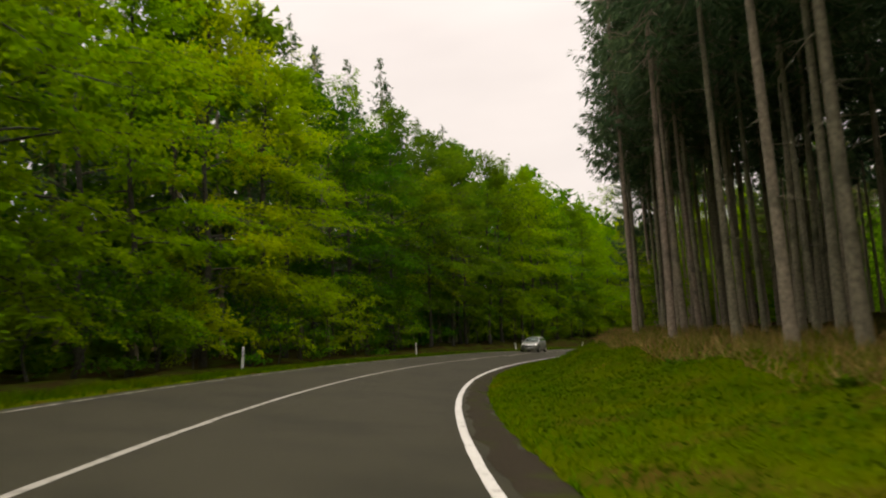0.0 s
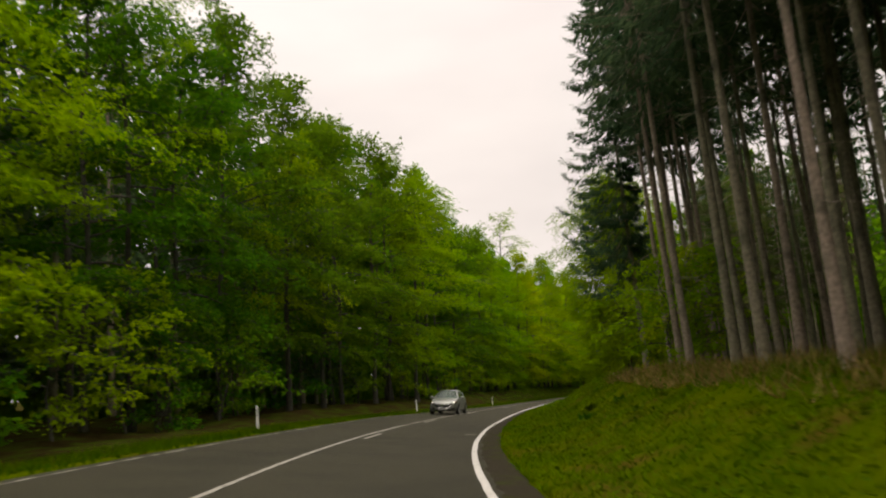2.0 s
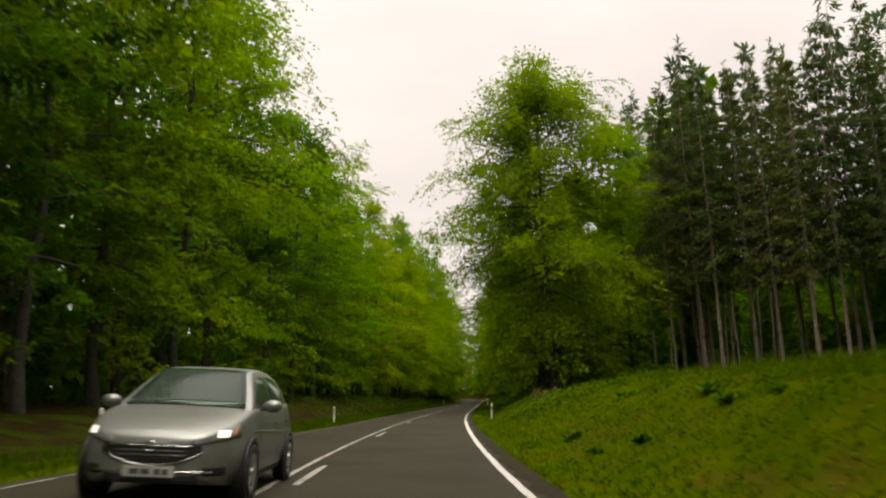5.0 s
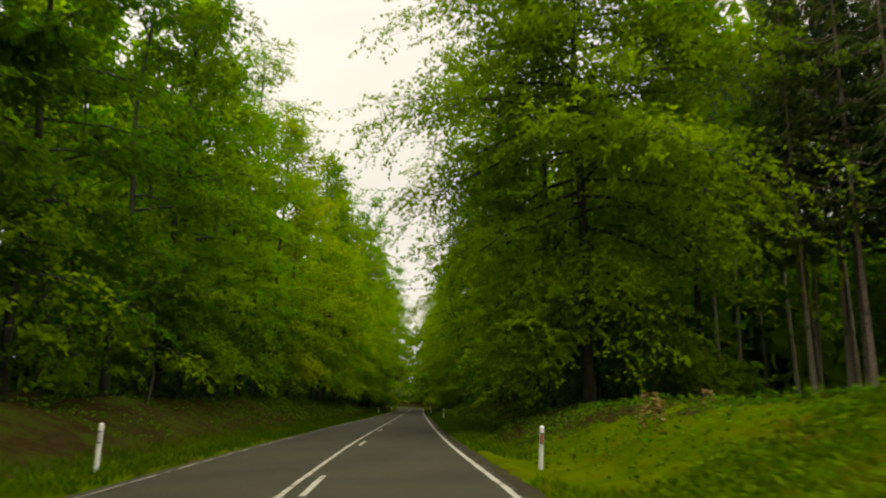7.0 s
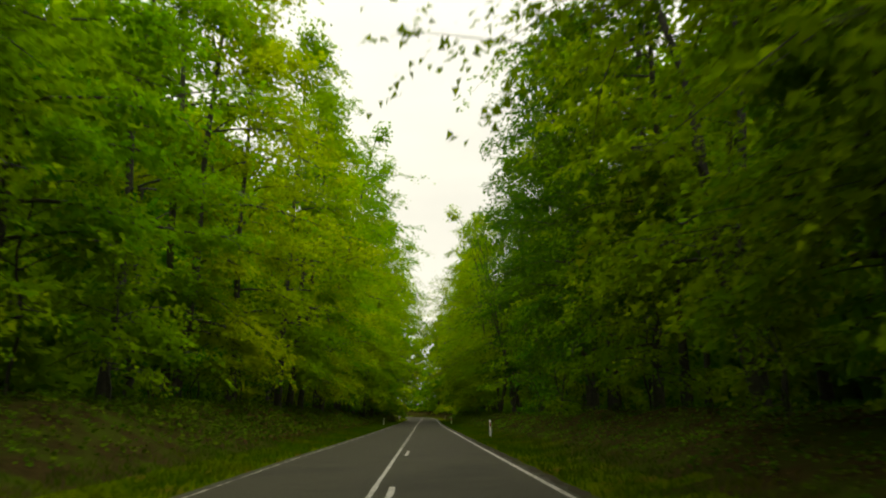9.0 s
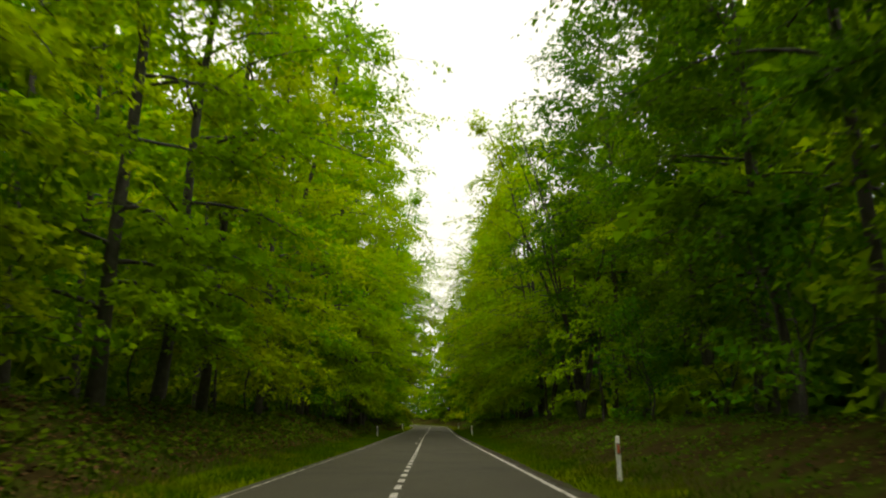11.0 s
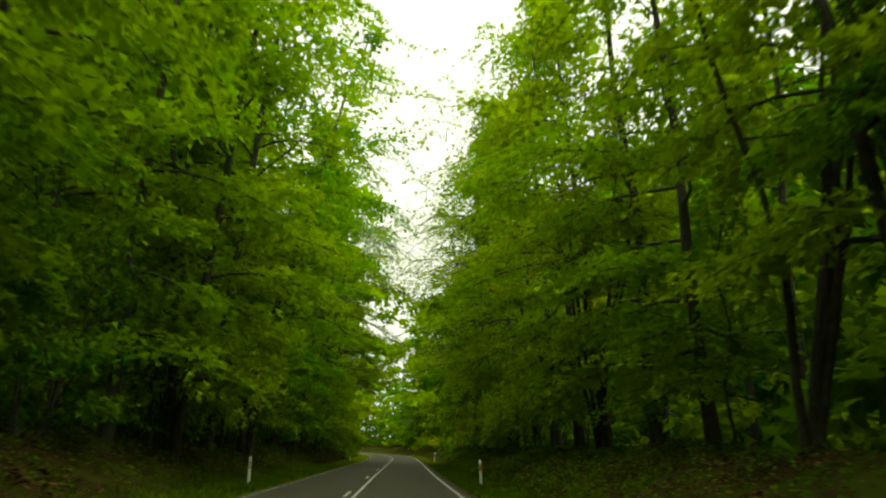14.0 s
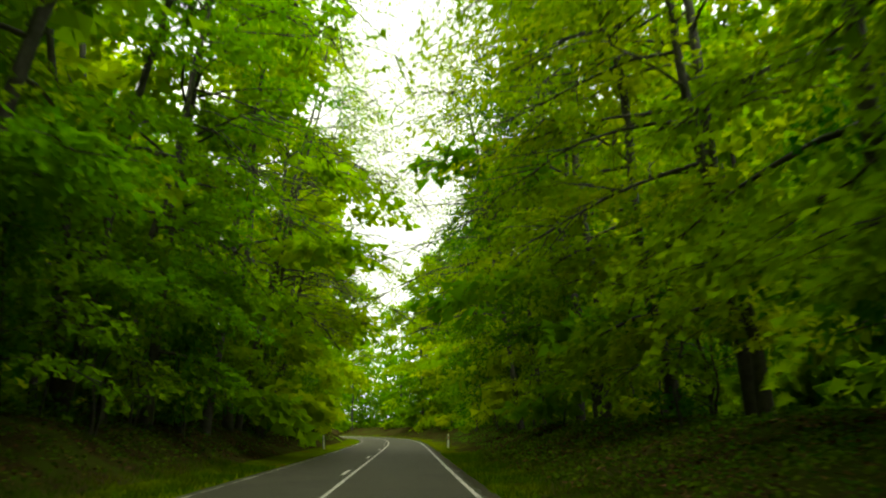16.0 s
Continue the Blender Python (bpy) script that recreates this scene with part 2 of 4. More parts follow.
# ---- ground and road ----
def build_ground():
    s = np.arange(-70.0, 470.0, 1.0)
    offs = np.array([0, 0.12, 0.35, 0.7, 1.1, 1.6, 2.1, 2.6, 3.1, 3.6, 4.1, 4.6, 5.2, 5.8, 6.5, 7.3, 8.2, 9.2, 10.5, 12, 14, 17, 21, 26, 32, 40, 50, 65, 85, 110])
    cols = []
    for o in offs[::-1]:
        cols.append(place(s, -(edge_left(s) + o), -0.09 if o == 0 else 0.0))
    cols.append(place(s, 0 * s, -0.09, True))
    for o in offs:
        cols.append(place(s, edge_right(s) + o, -0.09 if o == 0 else 0.0))
    grid = np.stack(cols, 1)
    rows, n = grid.shape[:2]
    middle = np.array([60.0, 140.0, 0.0])
    far = grid - middle
    reach = np.linalg.norm(far[..., :2], axis=-1, keepdims=True)
    outer = middle + far / reach * 2200
    outer[..., 2] = 2.0
    verts = list(grid.reshape(-1, 3))
    faces = [(i * n + j, i * n + j + 1, (i + 1) * n + j + 1, (i + 1) * n + j) for i in range(rows - 1) for j in range(n - 1)]
    rim = [(0, j) for j in range(n)] + [(i, n - 1) for i in range(1, rows)] + [(rows - 1, j) for j in range(n - 2, -1, -1)] + [(i, 0) for i in range(rows - 2, 0, -1)]
    first = len(verts)
    verts += [outer[i, j] for i, j in rim]
    for k in range(len(rim)):
        (i, j), (i2, j2) = rim[k], rim[(k + 1) % len(rim)]
        faces.append((i2 * n + j2, i * n + j, first + k, first + (k + 1) % len(rim)))
    me = mesh_from("ground", verts, faces, SOIL, True)
    me.materials.append(TURF)
    # turf on the verges and the open bank inside the bend, bare forest soil elsewhere
    mids = len(offs)
    flags = np.zeros(len(me.polygons), int)
    for i in range(rows - 1):
        for j in range(n - 1):
            if j < mids:
                green = offs[mids - 1 - j] <= 1.6
            else:
                o = offs[min(j - mids, mids - 1)]
                meadow = np.interp(s[i], [-70, 106, 117, 123], [9.0, 9.0, 5.0, 1.6]) + 1.3 * ripple(2.7 * s[i], 2.0 * o) * (s[i] > 100)
                green = o <= meadow
            flags[i * (n - 1) + j] = 1 if green else 0
    me.polygons.foreach_set("material_index", flags)
    return tagged(new("ground", me), "forest floor of brown leaf soil with green grass verges", "ground", kind="structure")


ground = build_ground()
S_ROAD = np.arange(-70.0, 470.0, 1.0)
road = tagged(new("road", strip("road", S_ROAD, lambda s: -edge_left(s), edge_right, 0.0, ASPHALT, 10)),
              "worn grey asphalt two-lane country road", "road", kind="structure")


SHOULDER = material("dirty_shoulder", (0.017, 0.0135, 0.0085), (0.032, 0.026, 0.017), 25, 0.95, 0.7, spec=0.05, stain=(0.026, 0.031, 0.006), stain_scale=1.8)
tagged(new("road_shoulder", strip("road_shoulder", np.arange(-60.0, 330.0, 0.5), lambda s: line_right(s) + 0.17, lambda s: edge_right(s) + 0.03, 0.006, SHOULDER, 3, 0.05, 9)),
       "dark dirt along the asphalt's edge", "road", kind="structure")


def line(name, s0, s1, lat, width, label, seed=0, mat=WORN_MARKING):
    s = np.linspace(s0, s1, max(3, int((s1 - s0) * 2)))
    half = lambda q: 0.5 * width + 0.0 * q
    me = strip(name, s, lambda q: lat(q) - half(q), lambda q: lat(q) + half(q), 0.005, mat, 1, 0.006, seed)
    return child(name, me, road, label)


line("edge_line", -60, 108, line_right, 0.13, "white painted edge line", 1, MARKING)
line("edge_line", 108, 440, line_right, 0.1, "thin white edge line", 5, WORN_MARKING)
line("edge_line", -60, 440, lambda s: -line_left(s), 0.05, "thin worn white edge line", 2, FADED_MARKING)
line("centre_line", -60, 157.5, lambda s: 0 * s, 0.09, "white solid centre line", 3)
line("centre_line", 190, 440, lambda s: 0 * s, 0.09, "white solid centre line", 4)
for s0 in np.arange(52.6, 157, 14.1):
    line("dash", s0, s0 + 3.2, lambda s: 0 * s + 0.3, 0.1, "", int(s0))
for s0 in np.arange(202.1, 330, 14.1):
    line("dash", s0, s0 + 2.9, lambda s: 0 * s - 0.26, 0.1, "", int(s0))
line("cross_mark", 57.05, 57.2, lambda s: 0 * s + 3.25, 0.42, "short worn white mark across the lane's edge", 77)
for s0 in np.arange(158.4, 189.5, 1.8):
    line("dash", s0, s0 + 0.95, lambda s: 0 * s, 0.13, "", int(s0))


# ---- plants: building ----
def tube(verts, faces, points, radii, sides):
    """Adds a tapered tube through the points."""
    points = np.asarray(points, float)
    first = len(verts)
    for i, (p, r) in enumerate(zip(points, radii)):
        d = points[min(i + 1, len(points) - 1)] - points[max(i - 1, 0)]
        d = d / (np.linalg.norm(d) + 1e-9)
        u = np.cross(d, (0.3, 0.9, 0.1) if abs(d[2]) > 0.8 else (0, 0, 1.0))
        u /= np.linalg.norm(u) + 1e-9
        v = np.cross(d, u)
        for k in range(sides):
            a = 2 * math.pi * k / sides
            verts.append(p + r * (math.cos(a) * u + math.sin(a) * v))
    for i in range(len(points) - 1):
        for k in range(sides):
            a, b = first + i * sides + k, first + i * sides + (k + 1) % sides
            faces.append((a, b, b + sides, a + sides))
    faces.append(tuple(first + (len(points) - 1) * sides + k for k in range(sides)))


def leaf_mesh(name, rng, at, ahead, size, mat, tilt=0.5, wide=0.55, corners=4):
    """Many small pointed leaves: each a bent diamond that starts at a point and grows along ahead."""
    n = len(at)
    ahead = ahead / (np.linalg.norm(ahead, axis=1, keepdims=True) + 1e-9)
    up = np.array([0, 0, 1.0]) + rng.normal(0, tilt, (n, 3))
    side = np.cross(ahead, up)
    side /= np.linalg.norm(side, axis=1, keepdims=True) + 1e-9
    lift = np.cross(side, ahead)
    long = (size * rng.uniform(0.7, 1.3, n))[:, None]
    base = at
    left = at + ahead * long * 0.5 + side * long * wide * 0.5 - lift * long * 0.12
    right = at + ahead * long * 0.5 - side * long * wide * 0.5 - lift * long * 0.12
    tip = at + ahead * long - lift * long * 0.1
    k = corners
    if k == 4:
        verts = np.stack([base, right, tip, left], 1).reshape(-1, 3)
    else:
        verts = np.stack([base + side * long * wide * 0.22, right + ahead * long * 0.1, tip + side * long * wide * 0.3], 1).reshape(-1, 3)
    me = bpy.data.meshes.new(name)
    me.vertices.add(k * n)
    me.vertices.foreach_set("co", verts.ravel().astype(np.float32))
    me.loops.add(k * n)
    me.loops.foreach_set("vertex_index", np.arange(k * n, dtype=np.int32))
    me.polygons.add(n)
    me.polygons.foreach_set("loop_start", np.arange(0, k * n, k, dtype=np.int32))
    me.polygons.foreach_set("loop_total", np.full(n, k, dtype=np.int32))
    me.materials.append(mat)
    me.update()
    me.validate()
    return me


def curve_points(rng, start, azimuth, rise, length, count, droop, wander):
    """A limb that leaves the trunk, bends and droops towards its tip."""
    pts = [np.array(start, float)]
    a, e = azimuth, rise
    for i in range(count):
        a += rng.normal(0, wander)
        e += rng.normal(0, wander * 0.5) - droop / count
        pts.append(pts[-1] + length / count * np.array([math.cos(a) * math.cos(e), math.sin(a) * math.cos(e), math.sin(e)]))
    return pts


def loose_leaves(rng, line_pts, count, high, spread):
    """Leaves in a loose flat cloud round a limb: their places and the ways they point."""
    t = rng.uniform(0.1, len(line_pts) - 1.001, count)
    j = t.astype(int)
    p = line_pts[j] + (line_pts[j + 1] - line_pts[j]) * (t - j)[:, None]
    d = line_pts[j + 1] - line_pts[j]
    d = d / (np.linalg.norm(d, axis=1, keepdims=True) + 1e-9)
    off = np.clip(rng.normal(0, 1, (count, 3)), -1.5, 1.5) * np.array([0.42, 0.42, high]) * spread
    return p + off, off, d * 0.7 + off * np.array([1.2, 1.2, 0.5]) + rng.normal(0, 0.35, (count, 3)) + np.array([0, 0, -0.18])


def spray_leaves(rng, line_pts, count, flat):
    """Small leaves in flat drooping sprays: side shoots leave a twig on both sides, and the leaves sit along them."""
    shoots = 6
    span = np.linalg.norm(line_pts[-1] - line_pts[0])
    base = np.r_[rng.uniform(0.15, 1.0, shoots - 1) * (len(line_pts) - 1.001), len(line_pts) - 1.3]
    j = base.astype(int)
    foot = line_pts[j] + (line_pts[j + 1] - line_pts[j]) * (base - j)[:, None]
    d = line_pts[j + 1] - line_pts[j]
    d = d / (np.linalg.norm(d, axis=1, keepdims=True) + 1e-9)
    side = np.cross(d, (0, 0, 1.0)) * np.where(np.arange(shoots) % 2, 1, -1)[:, None]
    way = d * 0.75 + side * rng.uniform(0.3, 0.9, shoots)[:, None] + rng.normal(0, 0.14, (shoots, 3)) * np.array([1, 1, flat])
    way[-1] = d[-1]
    way /= np.linalg.norm(way, axis=1, keepdims=True) + 1e-9
    long = np.clip(span * rng.uniform(0.3, 0.55, shoots), 0.35, 1.1)
    k = rng.integers(0, shoots, count)
    q = rng.uniform(0.0, 1.0, count) ** 0.8
    p = foot[k] + way[k] * (long[k] * q)[:, None] + rng.normal(0, 0.05, (count, 3)) * np.array([1, 1, 0.7])
    p[:, 2] -= 0.22 * long[k] * q * q
    across = np.cross(way[k], (0, 0, 1.0)) * rng.choice([-1, 1], count)[:, None]
    return p, way[k] * 0.7 + across * 0.6 + rng.normal(0, 0.28, (count, 3)) + np.array([0, 0, -0.22])


def broadleaf(seed, height, reach, low, leaves, leaf, limbs=24, twigs=6, girth=0.2, stems=1, mat=None, lean=0.0, flat=1.0, upright=0.0, spread=0.0, lit=1.0, wide=0.55, low_reach=0.8, bare=False, corners=3, dome=0.7, loose=1.0, inner=2, stout=1.0, fine_size=0.62, fill_size=1.12, fill=0.34, vary=(0.75, 1.2), crowd=1.0):
    """Trunk mesh and crown mesh of a broad-leaved tree, with its foot at the origin. low: where the crown begins, as a share of the height."""
    rng = np.random.default_rng(seed)
    wood_v, wood_f, at, out = [], [], [], []
    per = leaves // max(1, stems * limbs * (twigs + 1))
    fine_per, fill_per = leaves * (1 - fill) / max(1, stems * limbs * (twigs + 1)), int(leaves * fill / max(1, stems * limbs))
    fine_at, fine_out = [], []
    for stem in range(stems):
        around = rng.uniform(0, 6.28)
        tilt = lean + (0.12 + spread if stems > 1 else 0)
        n = 12
        trunk = []
        for i in range(n + 1):
            h = i / n * height * (0.94 if stem == 0 else rng.uniform(0.9, 0.96))
            bow = tilt * h * (0.6 + 0.4 * i / n) + 0.12 * math.sin(i * 1.1 + seed + stem)
            trunk.append(np.array([math.cos(around) * bow + 0.06 * math.sin(i * 0.9 + seed), math.sin(around) * bow + 0.06 * math.cos(i * 1.3), h - (0.25 if i == 0 else 0)]))
        radii = [girth * (1.35 if i == 0 else 1.0) * (1 - 0.88 * i / n) ** 0.8 for i in range(n + 1)]
        tube(wood_v, wood_f, trunk, radii, 8)
        trunk = np.array(trunk)
        for b in range(limbs):
            u = ((b + rng.uniform(0, 1)) / limbs) ** crowd
            share = low + (0.99 - low) * u
            x = share * n * 0.999
            i = int(x)
            start = trunk[i] + (trunk[i + 1] - trunk[i]) * (x - i)
            form = (low_reach + (1.0 - low_reach) * u / 0.4 if u < 0.4 else (1 - (u - 0.4) / 0.6) ** dome * 0.86 + 0.14)
            length = reach * form * rng.uniform(*vary)
            azimuth = ((b * 2.4 + seed) % 6.283 - 3.1416) * lit + rng.normal(0, 0.35)
            rise = 0.14 + 0.75 * u + 0.4 * max(0, u - 0.75) / 0.25 + upright + rng.normal(0, 0.12)
            pts = curve_points(rng, start, azimuth, rise, length, 6, 0.75 - 0.3 * u, 0.13)
            r0 = girth * 0.42 * (1 - 0.7 * u)
            tube(wood_v, wood_f, pts[:6], [max(0.01, r0 * (1 - 0.95 * k / 6)) for k in range(6)], 4)
            pts = np.array(pts)
            bare_to = min(inner, 1) if u > 0.55 else inner
            sprays = [pts[bare_to:] if bare else pts[-3:]]
            for w in range(twigs):
                k = bare_to + rng.uniform(0, 5.9 - bare_to)
                j = int(k)
                foot = pts[j] + (pts[j + 1] - pts[j]) * (k - j)
                turn = azimuth + (1 if w % 2 else -1) * rng.uniform(0.5, 1.1)
                twig = curve_points(rng, foot, turn, rng.normal(0.05, 0.15), length * rng.uniform(0.22, 0.42), 3, 0.45, 0.15)
                if not bare and w % 3 < 2:
                    tube(wood_v, wood_f, twig[::3] if w % 2 else [twig[0], twig[1], twig[3]], [0.016 * stout, 0.004 * stout] if w % 2 else [0.016 * stout, 0.012 * stout, 0.004 * stout], 3)
                sprays.append(np.array(twig))
            for number, line_pts in enumerate(sprays):
                if bare:
                    p, off, way = loose_leaves(rng, line_pts, max(3, int(per * rng.uniform(0.6, 1.4))), (0.13 + 0.32 * u * u) * flat, (0.6 + reach * 0.08) * loose)
                    at.append(p)
                    out.append(way)
                    continue
                p, way = spray_leaves(rng, line_pts, max(6, int(fine_per * rng.uniform(0.6, 1.4))), flat)
                fine_at.append(p)
                fine_out.append(way)
                if number == 0:
                    p, off, way = loose_leaves(rng, pts[bare_to:-1], fill_per, (0.15 + 0.3 * u * u) * flat, (0.6 + reach * 0.08) * loose)
                    at.append(p)
                    out.append(way)
    at, out = np.concatenate(at), np.concatenate(out)
    size = np.full(len(at), leaf if bare else leaf * fill_size)
    if not bare:
        at, out = np.concatenate([at, *fine_at]), np.concatenate([out, *fine_out])
        size = np.concatenate([size, np.full(len(at) - len(size), leaf * fine_size)])
    keep = at[:, 2] > 0.15
    trunk_me = mesh_from("trunk", wood_v, wood_f, BEECH_BARK, True)
    crown_me = leaf_mesh("crown", rng, at[keep], out[keep], size[keep], mat or BEECH_LEAF, wide=wide, corners=corners)
    return trunk_me, crown_me


def conifer(seed, height, reach, low, whorls, per_whorl, needles, girth=0.2, stubs=14, size=0.35, wide=0.4, one_side=0.0, tip=0.85, droop=0.35, needle=None):
    """Trunk and crown of a spruce: whorls of boughs that sag and lift at the tip, each a fan of hanging needle sprays; bare
    stubs lower down. one_side: how much shorter the boughs are on the side away from local -x."""
    rng = np.random.default_rng(seed)
    wood_v, wood_f, at, out = [], [], [], []
    n = 10
    bow = rng.uniform(-0.35, 0.35, 2)
    trunk = np.array([[bow[0] * math.sin(i / n * 3), bow[1] * math.sin(i / n * 2.2), height * i / n - (0.3 if i == 0 else 0)] for i in range(n + 1)])
    tube(wood_v, wood_f, trunk, [girth * (1.3 if i == 0 else 1) * (1 - 0.93 * i / n) for i in range(n + 1)], 9)
    for b in range(stubs):
        h = rng.uniform(0.12, max(low, 0.2)) * n
        i = int(h)
        start = trunk[i] + (trunk[i + 1] - trunk[i]) * (h - i)
        pts = curve_points(rng, start, rng.uniform(0, 6.28), rng.normal(0.0, 0.25), rng.uniform(0.5, 1.7), 3, 0.3, 0.1)
        tube(wood_v, wood_f, pts, [0.022, 0.016, 0.01, 0.005], 3)
    for w in range(whorls):
        u = (w + rng.uniform(0, 0.6)) / whorls
        length = reach * (1 - u) ** tip * rng.uniform(0.8, 1.1) * (0.75 + 0.25 * min(1, u / 0.12)) + 0.15
        for b in range(per_whorl):
            h = min((low + (0.99 - low) * min(0.995, max(0, u + rng.uniform(-0.7, 0.7) / whorls))) * n, n - 0.05)
            i = int(h)
            start = trunk[i] + (trunk[i + 1] - trunk[i]) * (h - i)
            azimuth = 6.283 * b / per_whorl + w * 0.7 + rng.normal(0, 0.2)
            span = length * rng.uniform(0.75, 1.15) * (1 - one_side * (0.5 + 0.5 * math.cos(azimuth)))
            sag = 0.1 + droop * (1 - u)
            f = np.linspace(0, 1, 6)
            ray = np.array([math.cos(azimuth), math.sin(azimuth), 0])
            pts = start + ray * (span * f)[:, None]
            pts[:, 2] += span * (0.25 * u * f - sag * np.sin(f * 2.4))
            tube(wood_v, wood_f, [pts[0], pts[2], pts[-1]], [0.03, 0.018, 0.004], 3)
            m = max(4, int(needles * min(1.0, 0.25 + 0.75 * span / reach)))
            t = rng.uniform(0.12, 1.0, m)
            p = np.stack([np.interp(t, f, pts[:, c]) for c in range(3)], -1)
            fan = span * 0.34 * (1.05 - t) * rng.uniform(0, 1, m) + 0.04
            flip = rng.choice([-1.0, 1.0], m)
            side = np.cross(ray, (0, 0, 1.0)) * flip[:, None]
            at.append(p + side * (fan * 0.8)[:, None] + ray * (fan * 0.55)[:, None] - np.stack([0 * fan, 0 * fan, fan * 0.3 + rng.uniform(0, 0.12, m)], -1))
            out.append(ray * 0.75 + side * rng.uniform(0.0, 0.8, m)[:, None] + np.stack([0 * t, 0 * t, rng.uniform(-1.1, -0.1, m) + 0.6 * (t > 0.9)], -1) + rng.normal(0, 0.15, (m, 3)))
    top = trunk[-1] - np.array([0, 0, 1.0]) * rng.uniform(0, 1.2, 24)[:, None]
    at.append(top)
    out.append(np.stack([rng.normal(0, 0.5, 24), rng.normal(0, 0.5, 24), rng.uniform(0.4, 1.0, 24)], -1))
    trunk_me = mesh_from("trunk", wood_v, wood_f, SPRUCE_BARK, True)
    crown_me = leaf_mesh("crown", rng, np.concatenate(at), np.concatenate(out), size, needle or NEEDLE, 0.4, wide, 3)
    return trunk_me, crown_me


def plant(name, meshes, s, lat, turn, size, label, category, group, stretch=1.0, tilt=0.0, sink=0.0):
    """One tree as a thing: an Empty at its foot with trunk and crown under it."""
    tree = tagged(new(name), label, category, group)
    x, y, z = place(s, lat)
    tree.matrix_basis = pose(x, y, z - sink, 0, 0, math.degrees(along(s))) @ pose(0, 0, 0, 0, tilt, 0) @ pose(0, 0, 0, 0, 0, turn) @ Matrix.Diagonal((size, size, size * stretch, 1))
    child("trunk", meshes[0], tree)
    child("crown", meshes[1], tree)
    return tree


# ---- plants: placing ----
BEECH_NEAR = [broadleaf(11 + k, 21 + 1.3 * k, 6.0, 0.08, 17500, 0.225, 30, 9, 0.19, lit=0.62, wide=0.95, low_reach=0.45) for k in range(4)]
BEECH_FORK = [broadleaf(31 + k, 22, 5.2, 0.12, 16500, 0.225, 15, 9, 0.17, stems=2, spread=0.08, lit=0.7, wide=0.95, low_reach=0.5) for k in range(2)]
BEECH_BACK = [broadleaf(51 + k, 21.5 + k, 5.6, 0.05, 3300, 0.54, 18, 5, 0.2, wide=0.95, bare=True) for k in range(3)]
BEECH_GREAT = [broadleaf(71, 23.5, 11.0, 0.10, 130000, 0.2, 96, 14, 0.28, mat=GOLDEN_LEAF, lit=1.0, wide=0.95, low_reach=0.42, dome=0.42, upright=-0.45, inner=1, flat=1.3, crowd=0.72, fill=0.38, fill_size=1.2, fine_size=0.72, vary=(0.88, 1.06))]
HAZEL = [broadleaf(81 + k, 4.2, 2.3, 0.05, 1400, 0.2, 8, 3, 0.04, stems=3, mat=DARK_LEAF, spread=0.2, upright=0.1, wide=0.85, bare=True) for k in range(3)]
SAPLING = [broadleaf(91 + k, 5.2, 2.7, 0.22, 1800, 0.2, 18, 5, 0.045, wide=0.9, flat=0.6, fine_size=0.8, fill_size=1.1) for k in range(2)]
BEECH_HIGH = [broadleaf(41 + k, 22 + 1.5 * k, 6.2, 0.22, 17500, 0.225, 28, 9, 0.2, lit=0.66, wide=0.95, low_reach=0.6) for k in range(2)]
# trees whose darker leaf colour carries the shade
SHADED_TREE = [broadleaf(141 + k, 21 + k, 6.0, 0.2, 16000, 0.225, 26, 9, 0.17, mat=SHADE_LEAF, lit=0.66, wide=0.95, low_reach=0.6) for k in range(2)]
BACK_HIGH = [broadleaf(57 + k, 22 + k, 5.4, 0.26, 3400, 0.5, 16, 5, 0.2, mat=SHADE_LEAF, wide=0.95, bare=True) for k in range(2)]
BEECH_TWIGGY = [broadleaf(66 + k, 24, 9.0, 0.28, 11000, 0.17, 24, 14, 0.17, wide=0.8, lit=0.6, upright=0.05, stout=2.0, fill=0.1) for k in range(2)]
BEECH_AIRY = [broadleaf(61, 30, 5.6, 0.42, 13000, 0.19, 30, 9, 0.2, wide=0.95, fill=0.1, stout=1.6, dome=0.35, upright=0.05, fine_size=0.75)]
COPPICE = [broadleaf(151 + k, 17, 4.6, 0.36, 7500, 0.21, 9, 8, 0.09, stems=6, spread=0.1, wide=0.95, upright=0.15, fill=0.2) for k in range(2)]
SPRUCE_DENSE = [conifer(161 + k, 27 + k, 3.0, 0.43, 20, 5, 46, 0.15, 16, size=0.45, wide=0.34) for k in range(2)]
SPRUCE_TALL = [conifer(101 + k, 27 + k, 2.8, 0.46, 18, 5, 50, 0.14, 20, size=0.42, wide=0.34) for k in range(3)]
SPRUCE_DEEP = [conifer(105 + k, 26 + k, 3.0, 0.52, 9, 4, 14, 0.13, 2, size=0.85, wide=0.45) for k in range(2)]
SPRUCE_SHADY = [conifer(108 + k, 26 + k, 3.2, 0.4, 12, 5, 22, 0.13, 2, size=0.85, wide=0.5) for k in range(2)]
SPRUCE_EDGE = [conifer(111 + k, 27 + k, 4.6, 0.23, 36, 6, 270, 0.155, 14, size=0.32, wide=0.27, one_side=0.82, droop=0.46) for k in range(2)]
SPRUCE_FAR = [conifer(131 + k, 25 + k, 2.9, 0.33, 24, 5, 48, 0.15, 10, size=0.42, wide=0.36, needle=NEEDLE_OLD) for k in range(3)]
SPRUCE_FULL = [conifer(121 + k, 29 + 2 * k, 3.4, 0.1, 26, 6, 24, 0.2, 2, size=0.5, wide=0.42, tip=0.75) for k in range(2)]

BEECH_LABEL = "beech tree in fresh yellow-green leaf beside the road"
BACK_LABEL = "beech tree with a dark trunk standing deep in the forest"
rng = np.random.default_rng(5)


